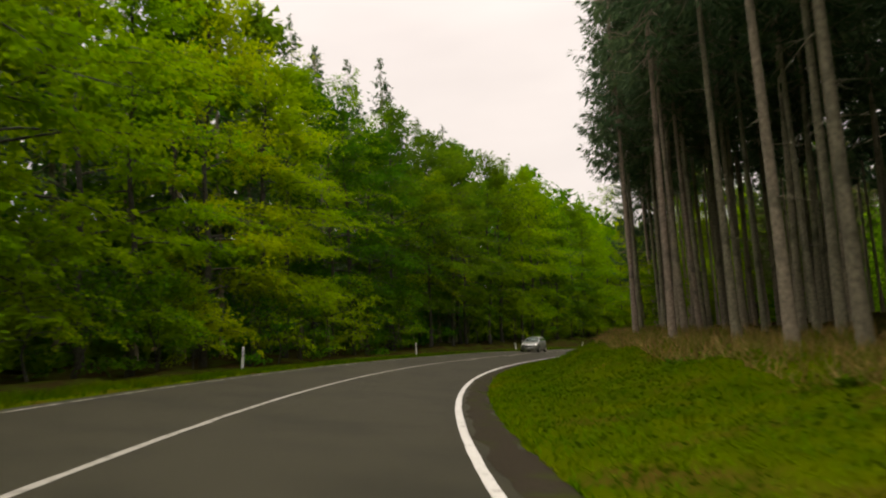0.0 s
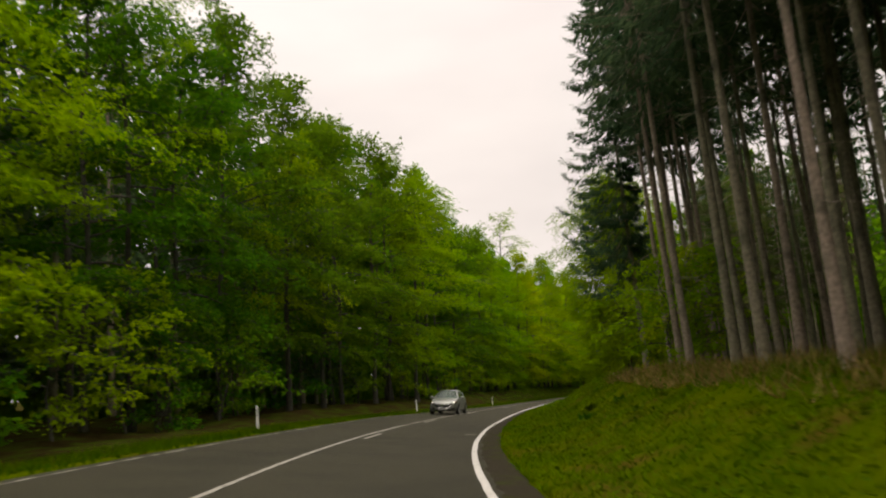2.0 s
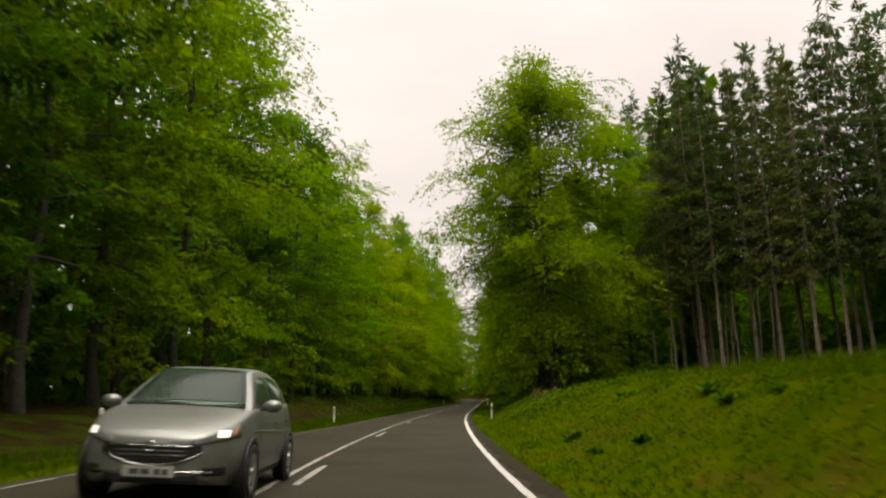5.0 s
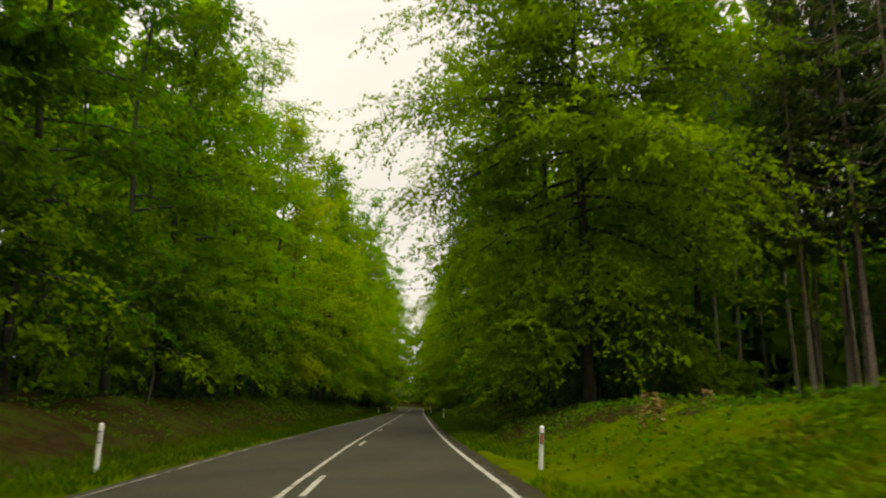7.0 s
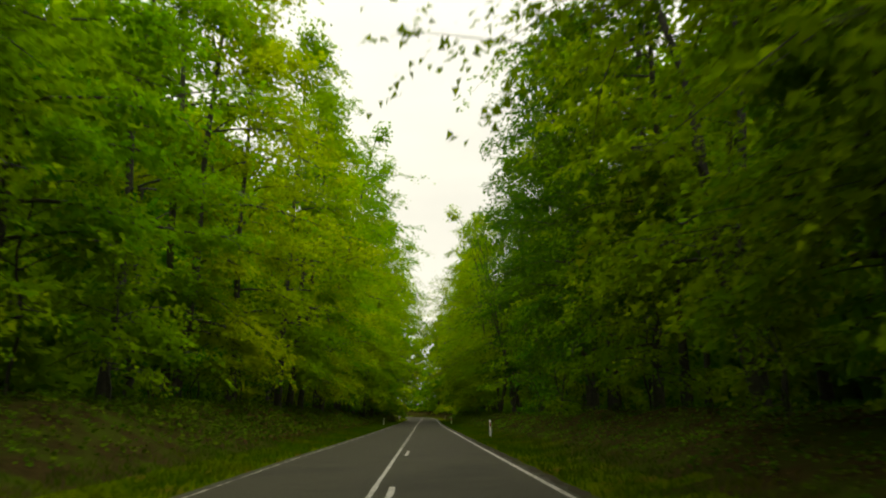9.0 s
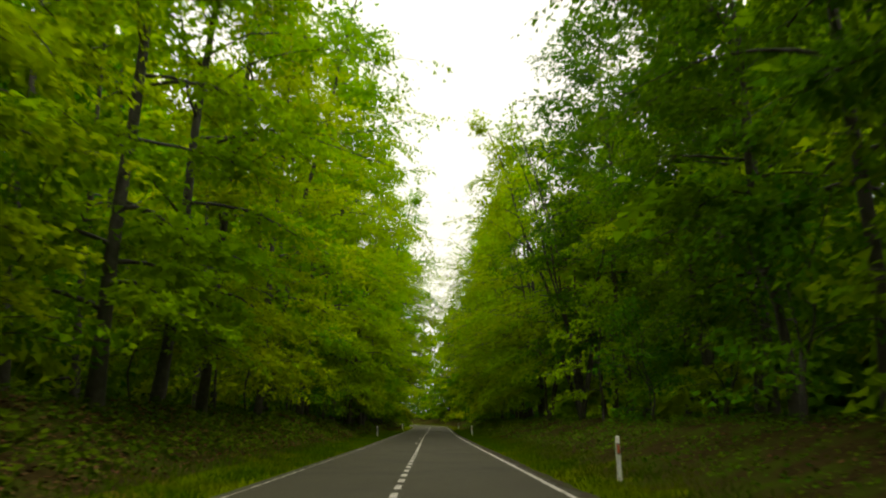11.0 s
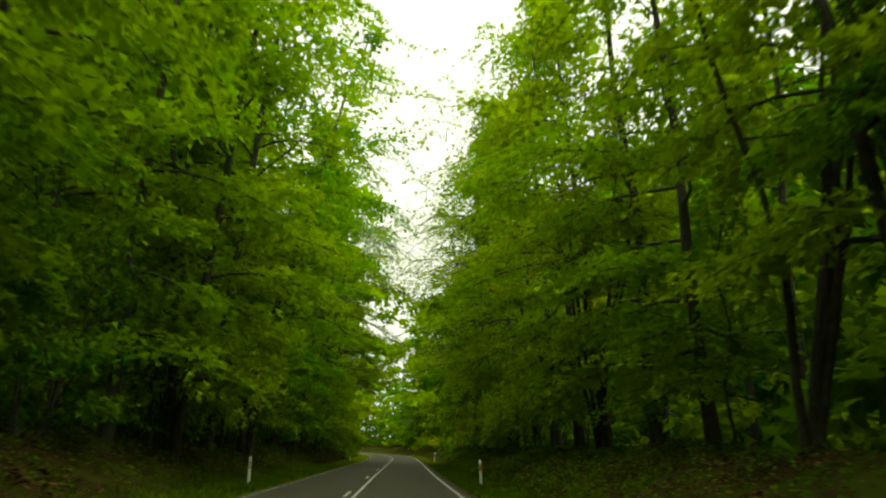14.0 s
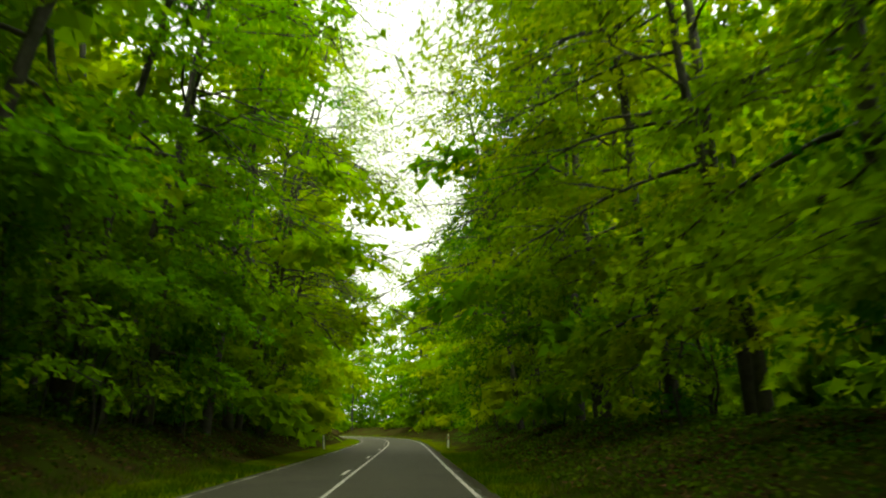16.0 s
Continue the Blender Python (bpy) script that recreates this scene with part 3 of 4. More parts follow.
def wall_beech(s, lat, size):
    """A beech of the forest's edge; its limbs reach for the light over the road."""
    k = rng.integers(0, 6)
    mesh = BEECH_NEAR[k] if k < 4 else BEECH_FORK[k - 4]
    if s > 250:
        mesh = BEECH_BACK[k % 3]
    elif lat < 0 and 42 < s < 120:
        mesh = BEECH_HIGH[k % 2]
    elif lat < 0 and s < 168:
        mesh = BEECH_NEAR[k % 4]
    turn = rng.uniform(-40, 40) + (0 if lat < 0 else 180)
    # darkened leaf colour stands in for shade on the left wall
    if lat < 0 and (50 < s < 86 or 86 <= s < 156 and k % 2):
        plant("shaded_tree", SHADED_TREE[k % 2], s, lat, turn, size, "tree in full leaf beside the road, its leaf colour darkened for shade", "tree", "trees along the road", rng.uniform(0.92, 1.08), tilt=rng.uniform(0, 4))
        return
    # the same darkened leaves put shade into the right wall
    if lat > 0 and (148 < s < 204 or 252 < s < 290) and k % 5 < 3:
        plant("shaded_tree", SHADED_TREE[k % 2], s, lat, turn, size, "tree in full leaf beside the road, its leaf colour darkened for shade", "tree", "trees along the road", rng.uniform(0.92, 1.08), tilt=-rng.uniform(0, 4))
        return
    plant("beech_tree", mesh, s, lat, turn, size, BEECH_LABEL, "tree", "trees along the road", rng.uniform(0.92, 1.08), tilt=(rng.uniform(0, 4) + np.interp(s, [160, 200], [0, 2])) * (1 if lat < 0 else -1))


def deep_beech(s, lat, size):
    mesh = BACK_HIGH[rng.integers(0, 2)] if lat < 0 and 42 < s < 125 else BEECH_BACK[rng.integers(0, 3)]
    plant("beech_tree", mesh, s, lat, rng.uniform(0, 360), size, BACK_LABEL, "tree", "trees deep in the forest")


# left side: a closed edge of low-branched broad-leaved trees along the whole road
for s in np.arange(-0.5, 345, 6.2):
    wall_beech(s + rng.uniform(-1.5, 1.5), -(np.interp(s, [60, 105, 120, 150, 162, 180], [9.6, 9.6, 10.3, 10.3, 8.9, 7.6]) - np.interp(s, [205, 225, 275, 300], [0, 0.9, 0.9, -1.2]) + rng.uniform(-0.5, 0.9)), rng.uniform(0.95, 1.15) * np.interp(s, [15, 28, 60, 68, 84, 95, 120, 130, 160, 170], [0.95, 0.84, 0.84, 0.92, 0.96, 1, 1, 0.97, 0.97, 1]))
for s in np.arange(2, 345, 7.8):
    deep_beech(s + rng.uniform(-2, 2), -(15.5 + rng.uniform(-1.5, 1.5)), rng.uniform(0.95, 1.2))
for s, lat, size in ((164, -11.2, 1.04), (208, -9.8, 1.0), (58, -9.5, 0.72)):
    plant("beech_tree", BEECH_AIRY[0], s, lat, s * 7, size, "tall thin-crowned beech rising above its neighbours", "tree", "trees along the road")
plant("beech_tree", BEECH_HIGH[0], 73.5, -13.2, 0, 0.8, "slender beech leaning towards the road", "tree", "trees along the road", tilt=20)
for lat in (-17.5, -21.5):
    for s in np.arange(16, 112, 4.6):
        plant("spruce_tree", SPRUCE_FULL[rng.integers(0, 2)], s + rng.uniform(-1.8, 1.8), lat + rng.uniform(-1.5, 1.5), rng.uniform(0, 360), rng.uniform(0.84, 0.98) * np.interp(s, [25, 35, 80, 95], [1, 1.13, 1.13, 1]), "dark green spruce rising behind the beeches", "tree", "spruces behind the beeches")
# right side: the spruce plantation inside the bend
SPRUCE_LABEL = "tall spruce with a bare brown trunk in the plantation"
for s, lat, size in ((12.0, 12.2, 1.0), (19.9, 11.6, 1.05), (19.2, 13.0, 1.12), (27.5, 12.4, 0.95), (32.6, 11.2, 1.0), (37.2, 12.4, 0.95), (41.9, 12.7, 1.05), (43.3, 10.7, 0.9), (48.4, 10.95, 0.95), (46.6, 12.4, 0.9), (52.0, 11.3, 0.95), (55.4, 12.6, 0.9), (60.5, 11.4, 1.0), (57.6, 11.2, 0.95), (64.2, 12.9, 0.9), (67.1, 12.0, 1.0), (70.6, 13.2, 0.92), (75.4, 11.5, 1.02), (73.0, 13.6, 0.92), (77.8, 14.2, 0.95), (76.2, 16.6, 0.95), (78.4, 18.6, 0.9)):
    edge = s == 75.4
    plant("spruce_tree", SPRUCE_EDGE[int(s) % 2] if edge else SPRUCE_DENSE[int(s) % 2] if s < 60 else SPRUCE_TALL[int(s) % 3], s, lat, rng.uniform(-25, 15) - (35 if s > 70 else 0) if edge else rng.uniform(0, 360), size, SPRUCE_LABEL, "tree", "spruces of the plantation")
for lat in np.r_[13.2:21:2.5, 22.5:40:3.6]:
    for s in np.arange(-8, 160, 3.1 if lat < 22 else 4.2):
        s1, l1 = s + rng.uniform(-1.2, 1.2), lat + rng.uniform(-1.0, 1.0)
        if 76 < s1 < 110 or s1 >= 110 and l1 < 40 - (s1 - 110) or rng.uniform() < (0.28 if lat < 24 else 0.3 if s1 < 64 else 0.5) or s1 > 118 and l1 < 20 or s1 < 4 and lat > 20:
            continue
        mesh = (SPRUCE_DENSE[rng.integers(0, 2)] if s1 < 60 else SPRUCE_TALL[rng.integers(0, 3)]) if l1 < 22 else (SPRUCE_SHADY if s1 < 64 else SPRUCE_DEEP)[rng.integers(0, 2)]
        plant("spruce_tree", mesh, s1, l1, rng.uniform(0, 360), rng.uniform(0.82, 1.08) , SPRUCE_LABEL, "tree", "spruces of the plantation")
# the straight edge of the spruces beyond the clearing
for k in range(30):
    row, j = k % 3, k // 3
    plant("spruce_tree", SPRUCE_FAR[k % 3], 132 - 1.9 * j + 2.6 * row + rng.uniform(-0.6, 0.6), 18.5 + 1.5 * j + 1.6 * row + rng.uniform(-0.6, 0.6), rng.uniform(0, 360), rng.uniform(0.8, 0.98), SPRUCE_LABEL, "tree", "spruces of the plantation")
# right side: the great beech and the wall of beeches after it
plant("beech_tree", BEECH_GREAT[0], 133.5, 9.7, 180, 1.0, "great spreading beech leaning over the road", "tree", "trees along the road", 1.1)
for s in np.arange(140, 345, 6.2):
    wall_beech(s + rng.uniform(-1.5, 1.5), np.interp(s, [140, 168, 178, 204, 212, 280, 300], [9.6, 9.2, 11.6, 11.4, 9.6, 9.6, 11.0]) + rng.uniform(-0.5, 0.9), rng.uniform(0.95, 1.16))
for s in np.r_[139:345:8.0]:
    deep_beech(s + rng.uniform(-2, 2), 15.8 + rng.uniform(-1.5, 1.5), rng.uniform(0.95, 1.2) * np.interp(s, [218, 228, 262, 270], [1, 0.8, 0.8, 1.1]))
plant("beech_tree", BEECH_BACK[1], 210, 13.4, 110, 1.0, BACK_LABEL, "tree", "trees deep in the forest")
for s, lat, size in ((238, 9.4, 0.9), (252, 9.0, 0.95), (265, 7.8, 0.95)):
    plant("beech_tree", BEECH_TWIGGY[int(s) % 2], s, lat, 180, size, "late beech with bare dark twigs over the road", "tree", "trees along the road", tilt=-8)
for s, lat, size in ((246, -7.8, 0.95), (262, -6.9, 0.95), (266, -7.4, 1.0), (271, -7.0, 0.95)):
    plant("beech_tree", BEECH_TWIGGY[int(s) % 2], s, lat, 0, size, "late beech with bare dark twigs over the road", "tree", "trees along the road", tilt=11)
for s in np.arange(226, 254, 4.4):
    deep_beech(s, -12.6 + rng.uniform(-0.6, 0.6), rng.uniform(1.05, 1.2))
for s, lat in ((229.5, -9.6), (235, -9.9)):
    plant("beech_tree", BEECH_NEAR[int(s) % 4], s, lat, s * 5, 1.08, BEECH_LABEL, "tree", "trees along the road", tilt=3)
# clumps of dark slender stems from one stool
STOOLS = (197, 208.5, 225)
for k, s in enumerate(STOOLS):
    plant("coppiced_tree", COPPICE[k % 2], s, 8.7, 100 * k, 1.0, "coppiced beech with many dark slender stems from one foot", "tree", "coppiced trees")
# young beeches before the spruces at the end of the meadow
for s, lat, size in ((61.3, 11.2, 0.95), (62.8, 12.6, 1.0), (63.9, 11.6, 0.8), (60.4, 13.2, 0.95)):
    plant("beech_sapling", SAPLING[int(s * 5) % 2], s, lat, s * 77, size, "young beech in bright yellow-green leaf before the spruces", "sapling", "young beeches before the spruces")
# where the road bends away the forest closes the view
for s in np.arange(345, 440, 15):
    for lat in (9, 16, -10):
        deep_beech(s + rng.uniform(-2, 2), lat + rng.uniform(-1.5, 1.5), rng.uniform(0.9, 1.15))
# undergrowth at the foot of the forest's edge
HAZEL_LABEL = "leafy green hazel bush at the forest edge"


def bush(s, lat, size, stretch=1.0):
    if rng.uniform() < 0.4:
        plant("beech_sapling", SAPLING[rng.integers(0, 2)], s, lat, rng.uniform(0, 360), size, "young beech with flat tiers of pale green leaves", "sapling", "saplings at the forest edge", stretch)
        return
    plant("hazel_bush", HAZEL[rng.integers(0, 3)], s, lat, rng.uniform(0, 360), size, HAZEL_LABEL, "bush", "bushes at the forest edge", stretch)


for s in np.arange(4, 66, 4.2):
    bush(s + rng.uniform(-1, 1), -(7.9 + rng.uniform(-0.5, 1.0)), rng.uniform(0.7, 1.15))
for s in np.r_[66:112:11.0, 112:262:5.0]:
    bush(s + rng.uniform(-2, 2), -(np.interp(s, [180, 205], [8.9, 7.4]) + rng.uniform(-0.8, 1.6)), rng.uniform(0.8, 1.35), 1.2)
for s in np.arange(206, 300, 4.6):
    bush(s + rng.uniform(-1.5, 1.5), -(7.0 + rng.uniform(-0.5, 0.8)), rng.uniform(0.85, 1.2), 1.3)
for s in np.arange(262, 300, 6.5):
    bush(s + rng.uniform(-1.5, 1.5), 7.8 + rng.uniform(-0.5, 0.8), rng.uniform(0.85, 1.2), 1.3)
for s in np.arange(134, 262, 5.5):
    if min(abs(s - q) for q in STOOLS) < 4:
        continue
    bush(s + rng.uniform(-2, 2), 9.0 + rng.uniform(-0.8, 1.6), rng.uniform(0.8, 1.3), 1.2)

def far_wall(name, s_values, lat, thick, top, count, size, mat, label, seed):
    """Foliage of the woods behind, which nobody could count."""
    r = np.random.default_rng(seed)
    s = r.uniform(s_values[0], s_values[1], count)
    l = lat + r.uniform(-thick, thick, count)
    up = r.uniform(0, 1, count) * (top + 3.0 * np.sin(s * 0.31) + 2.0 * np.sin(s * 0.83 + 1))
    at = place(s, l)
    at[:, 2] += up
    return tagged(new(name, leaf_mesh(name, r, at, r.normal(0, 1, (count, 3)), size, mat, 1.0, 0.95, 3)), label, "woods", kind="stuff")


far_wall("distant_woods", (-60, 345), -25.0, 3.0, 23.0, 34000, 1.7, DARK_LEAF, "dense green woods behind the first trees", 1)
far_wall("distant_woods", (154, 224), 25.0, 3.0, 23.0, 6200, 1.7, DARK_LEAF, "dense green woods behind the first trees", 2)
far_wall("distant_woods", (224, 345), 25.0, 3.0, 19.0, 9500, 1.7, DARK_LEAF, "dense green woods behind the first trees", 11)
far_wall("distant_woods", (-60, 262), 46.0, 3.0, 16.0, 30000, 1.7, DARK_LEAF, "dense green woods behind the spruce plantation", 3)


far_wall("undergrowth", (60, 178), 33.0, 1.5, 8.0, 20000, 0.7, DARK_LEAF, "green undergrowth behind the spruce trunks", 7)
far_wall("distant_woods", (150, 222), 28.0, 2.0, 30.0, 8100, 1.6, DARK_LEAF, "dense green woods behind the first trees", 8)
far_wall("distant_woods", (222, 280), 28.0, 2.0, 24.0, 5600, 1.6, DARK_LEAF, "dense green woods behind the first trees", 10)
far_wall("distant_woods", (280, 345), 27.0, 3.0, 33.0, 9000, 1.6, DARK_LEAF, "dense green woods behind the first trees", 12)
far_wall("distant_woods", (165, 345), -28.0, 2.0, 31.0, 16000, 1.6, DARK_LEAF, "dense green woods behind the first trees", 9)
# shade between the trunks is put into this leaf colour
far_wall("undergrowth", (-20, 262), -19.5, 1.5, 6.0, 16000, 1.0, SHADE_LEAF, "shaded green undergrowth between the trunks", 4)
far_wall("undergrowth", (146, 262), 20.5, 1.5, 6.0, 9000, 1.0, DARK_LEAF, "shaded green undergrowth between the trunks", 5)
far_wall("distant_woods", (315, 430), 13.0, 5.0, 11.0, 12000, 0.8, DARK_LEAF, "bright green woods where the road bends away", 6)


# ---- grass, herbs and litter ----
def blades(name, s, lat, height, lean, width, mat, label, category, seed):
    """Thin upright blades, one triangle each."""
    r = np.random.default_rng(seed)
    n = len(s)
    foot = place(s, lat)
    a = r.uniform(0, 6.283, n)
    side = np.stack([np.cos(a), np.sin(a), 0 * a], -1) * (width * r.uniform(0.7, 1.4, n))[:, None]
    tall = height * r.uniform(0.5, 1.3, n)
    top = foot + np.stack([r.normal(0, lean, n) * tall, r.normal(0, lean, n) * tall, tall], -1)
    verts = np.stack([foot - side - (0, 0, 0.02), foot + side - (0, 0, 0.02), top], 1).reshape(-1, 3)
    me = bpy.data.meshes.new(name)
    me.vertices.add(3 * n)
    me.vertices.foreach_set("co", verts.ravel().astype(np.float32))
    me.loops.add(3 * n)
    me.loops.foreach_set("vertex_index", np.arange(3 * n, dtype=np.int32))
    me.polygons.add(n)
    me.polygons.foreach_set("loop_start", np.arange(0, 3 * n, 3, dtype=np.int32))
    me.polygons.foreach_set("loop_total", np.full(n, 3, dtype=np.int32))
    me.materials.append(mat)
    me.update()
    me.validate()
    return tagged(new(name, me), label, category, kind="stuff")


def tufted(r, s0, s1, near, far, count, clump=0.35):
    """Places gathered in loose clumps: s and the distance from the road's edge."""
    cs, co = r.uniform(s0, s1, count // 6), near + (far - near) * r.uniform(0, 1, count // 6)
    s = np.repeat(cs, 6) + r.normal(0, clump, len(cs) * 6)
    o = np.repeat(co, 6) + r.normal(0, clump, len(cs) * 6)
    return s, np.clip(o, near, far + 0.4)


WEED = material("weed_leaf", (0.036, 0.07, 0.003), (0.064, 0.098, 0.004), 0.6, 0.7, 0, by_island=0.2, through_light=0.3, spec=0.0)
g = np.random.default_rng(77)
s, o = tufted(g, 2, 250, 0.05, 2.1, 60000, 0.2)
blades("grass", s, -(edge_left(s) + o), 0.15, 0.5, 0.014, VERGE, "short green grass along the road's verge", "grass", 1)
s, o = tufted(g, 118, 262, 0.05, 2.1, 30000, 0.2)
blades("grass", s, edge_right(s) + o, 0.13, 0.5, 0.014, VERGE, "short green grass along the road's verge", "grass", 2)
s, o = tufted(g, 2, 110, 0.05, 7.8, 90000, 0.25)
blades("grass", s, edge_right(s) + o, 0.10, 1.1, 0.016, GRASS, "rough green meadow grass on the bank inside the bend", "grass", 3)
DRY = material("dry_bracken", (0.13, 0.085, 0.022), (0.22, 0.15, 0.04), 2.0, 0.9, 0, by_island=0.3, through_light=0.2)
s, o = tufted(g, 8, 64, 4.6, 9.4, 12000, 0.45)
blades("dry_grass", s, edge_right(s) + o, 0.42, 0.7, 0.014, DRY, "dry brown bracken and old grass before the spruces", "grass", 4)


def scatter(name, s, lat, up, size, mat, label, category, seed, tilt=0.6):
    r = np.random.default_rng(seed)
    at = place(s, lat)
    at[:, 2] += up * r.uniform(0, 1, len(s)) + 0.015
    way = r.normal(0, 1, (len(s), 3)) * np.array([1, 1, 0.25])
    return tagged(new(name, leaf_mesh(name, r, at, way, size, mat, tilt, 0.7)), label, category, kind="stuff")


s, o = tufted(g, 2, 106, 0.5, 8.0, 15000, 0.4)
scatter("herbs", s, edge_right(s) + o, 0.16, 0.085, WEED, "low broad-leaved weeds among the meadow grass", "weeds", 5)
s, o = tufted(g, 150, 262, 1.8, 7.0, 9000, 0.3)
scatter("leaf_litter", s, -(edge_left(s) + o), 0.03, 0.1, LITTER, "fallen brown beech leaves on the bank", "leaves", 6, 0.3)
s, o = tufted(g, 128, 262, 2.6, 7.0, 4000, 0.3)
scatter("leaf_litter", s, edge_right(s) + o, 0.03, 0.1, LITTER, "fallen brown beech leaves on the bank", "leaves", 7, 0.3)
# herbs in the leaf colour darkened for shade
s, o = tufted(g, 118, 300, 2.2, 7.5, 9000, 0.35)
scatter("herbs", s, -(edge_left(s) + o), 0.25, 0.11, SHADE_LEAF, "low green herbs and brambles on the shaded bank", "weeds", 8)
s, o = tufted(g, 140, 255, 2.2, 6.5, 9000, 0.3)
scatter("herbs", s, -(edge_left(s) + o), 0.22, 0.13, WEED, "yellow-green herbs on the brown bank", "weeds", 10)
s, o = tufted(g, 106, 300, 2.2, 7.5, 19000, 0.3)
scatter("herbs", s, edge_right(s) + o, 0.22, 0.1, SHADE_LEAF, "low green herbs and brambles on the shaded bank", "weeds", 9)

s, o = tufted(g, 120, 255, 2.0, 6.5, 8000, 0.3)
scatter("herbs", s, edge_right(s) + o, 0.2, 0.1, WEED, "yellow-green herbs on the brown bank", "weeds", 11)
s, o = tufted(g, 4, 112, 5.0, 8.8, 15000, 0.3)
blades("tall_grass", s, edge_right(s) + o, 0.36, 0.5, 0.014, GRASS, "tall yellow-green grass on the crest of the bank", "grass", 12)

s, o = tufted(g, 158, 212, 2.0, 5.4, 9000, 0.3)
scatter("leaf_litter", s, -(edge_left(s) + o), 0.03, 0.13, LITTER, "fallen brown beech leaves on the bank", "leaves", 21, 0.3)
s, o = tufted(g, 148, 206, 2.2, 5.2, 5500, 0.25)
scatter("herbs", s, -(edge_left(s) + o), 0.3, 0.17, WEED, "yellow-green herbs on the brown bank", "weeds", 13)

s, o = tufted(g, 104, 110, 0.05, 6.5, 5000, 0.3)
blades("grass", s, edge_right(s) + o, 0.16, 0.7, 0.014, GRASS, "rough green meadow grass on the bank inside the bend", "grass", 14)
s, o = tufted(g, 98, 109, 1.4, 7.5, 2500, 0.3)
scatter("herbs", s, edge_right(s) + o, 0.3, 0.12, WEED, "low broad-leaved weeds among the meadow grass", "weeds", 16)


s, o = tufted(g, 102, 127, 1.2, 7.5, 3200, 0.35)
scatter("herbs", s, edge_right(s) + o, 0.2, 0.1, WEED, "green herbs where the meadow ends", "weeds", 22)
s, o = tufted(g, 212, 256, 1.6, 6.2, 8000, 0.3)
scatter("herbs", s, edge_right(s) + o, 0.2, 0.12, WEED, "yellow-green herbs on the brown bank", "weeds", 23)
s, o = tufted(g, 206, 256, 1.6, 6.4, 6000, 0.3)
scatter("leaf_litter", s, edge_right(s) + o, 0.03, 0.13, LITTER, "fallen brown beech leaves on the bank", "leaves", 24, 0.3)
# dead fern fronds standing at the end of the meadow
def fern_mesh(seed):
    r = np.random.default_rng(seed)
    h = r.uniform(0, 1, 150) ** 0.8
    a = r.uniform(0, 6.283, 150)
    wide = 0.24 * (1.05 - h) + 0.03
    at = np.stack([np.cos(a) * wide, np.sin(a) * wide, h * 1.05], -1)
    out = np.stack([np.cos(a), np.sin(a), r.uniform(-0.5, 0.5, 150)], -1)
    return leaf_mesh("fronds", r, at, out, 0.2, DRY, 0.5, 0.4)


for k, (s, o) in enumerate(((115.8, 3.7), (117.0, 4.3), (114.6, 4.6))):
    x, y, z = place(s, edge_right(s) + o)
    fern = tagged(new("dead_fern"), "dead orange-brown fern standing at the end of the meadow", "plant", "dead ferns")
    fern.matrix_basis = pose(x, y, z - 0.05, 0, 4, 70 * k) @ Matrix.Diagonal((*[(0.8, 0.5, 0.42)[k]] * 3, 1))
    child("fronds", fern_mesh(90 + k), fern)
# single broad-leaved plants that stand out of the meadow
DOCK = material("dock_leaf", (0.036, 0.085, 0.004), (0.06, 0.115, 0.006), 2.0, 0.6, 0, by_object=0.2, by_island=0.2, spec=0.0, through_light=0.3)


def dock_mesh(seed):
    r = np.random.default_rng(seed)
    a = r.uniform(0, 6.283, 46)
    out = np.stack([np.cos(a), np.sin(a), r.uniform(0.1, 1.3, 46)], -1)
    return leaf_mesh("leaves", r, r.normal(0, 0.07, (46, 3)) * np.array([1, 1, 0.2]), out, 0.3, DOCK, 0.5, 0.5)


DOCKS = [dock_mesh(k) for k in range(3)]
for k in range(34):
    s, o = g.uniform(6, 108), g.uniform(0.8, 7.6)
    x, y, z = place(s, edge_right(s) + o)
    clump = tagged(new("weed_clump"), "dark green dock plant standing in the meadow grass", "plant", "dock plants in the meadow")
    clump.matrix_basis = pose(x, y, z, 0, 0, g.uniform(0, 360)) @ Matrix.Diagonal((*[g.uniform(0.5, 0.95)] * 3, 1))
    child("leaves", DOCKS[k % 3], clump)


# ---- roadside posts ----
REFLECTOR_RED = material("red_reflector", (0.35, 0.06, 0.03), (0.45, 0.1, 0.05), 60, 0.25, 0.1)
REFLECTOR_GREY = material("grey_reflector", (0.35, 0.36, 0.36), (0.5, 0.5, 0.5), 60, 0.25, 0.1)
POST_DARK = material("dark_reflector_band", (0.05, 0.045, 0.04), (0.09, 0.08, 0.07), 30, 0.6, 0.1)


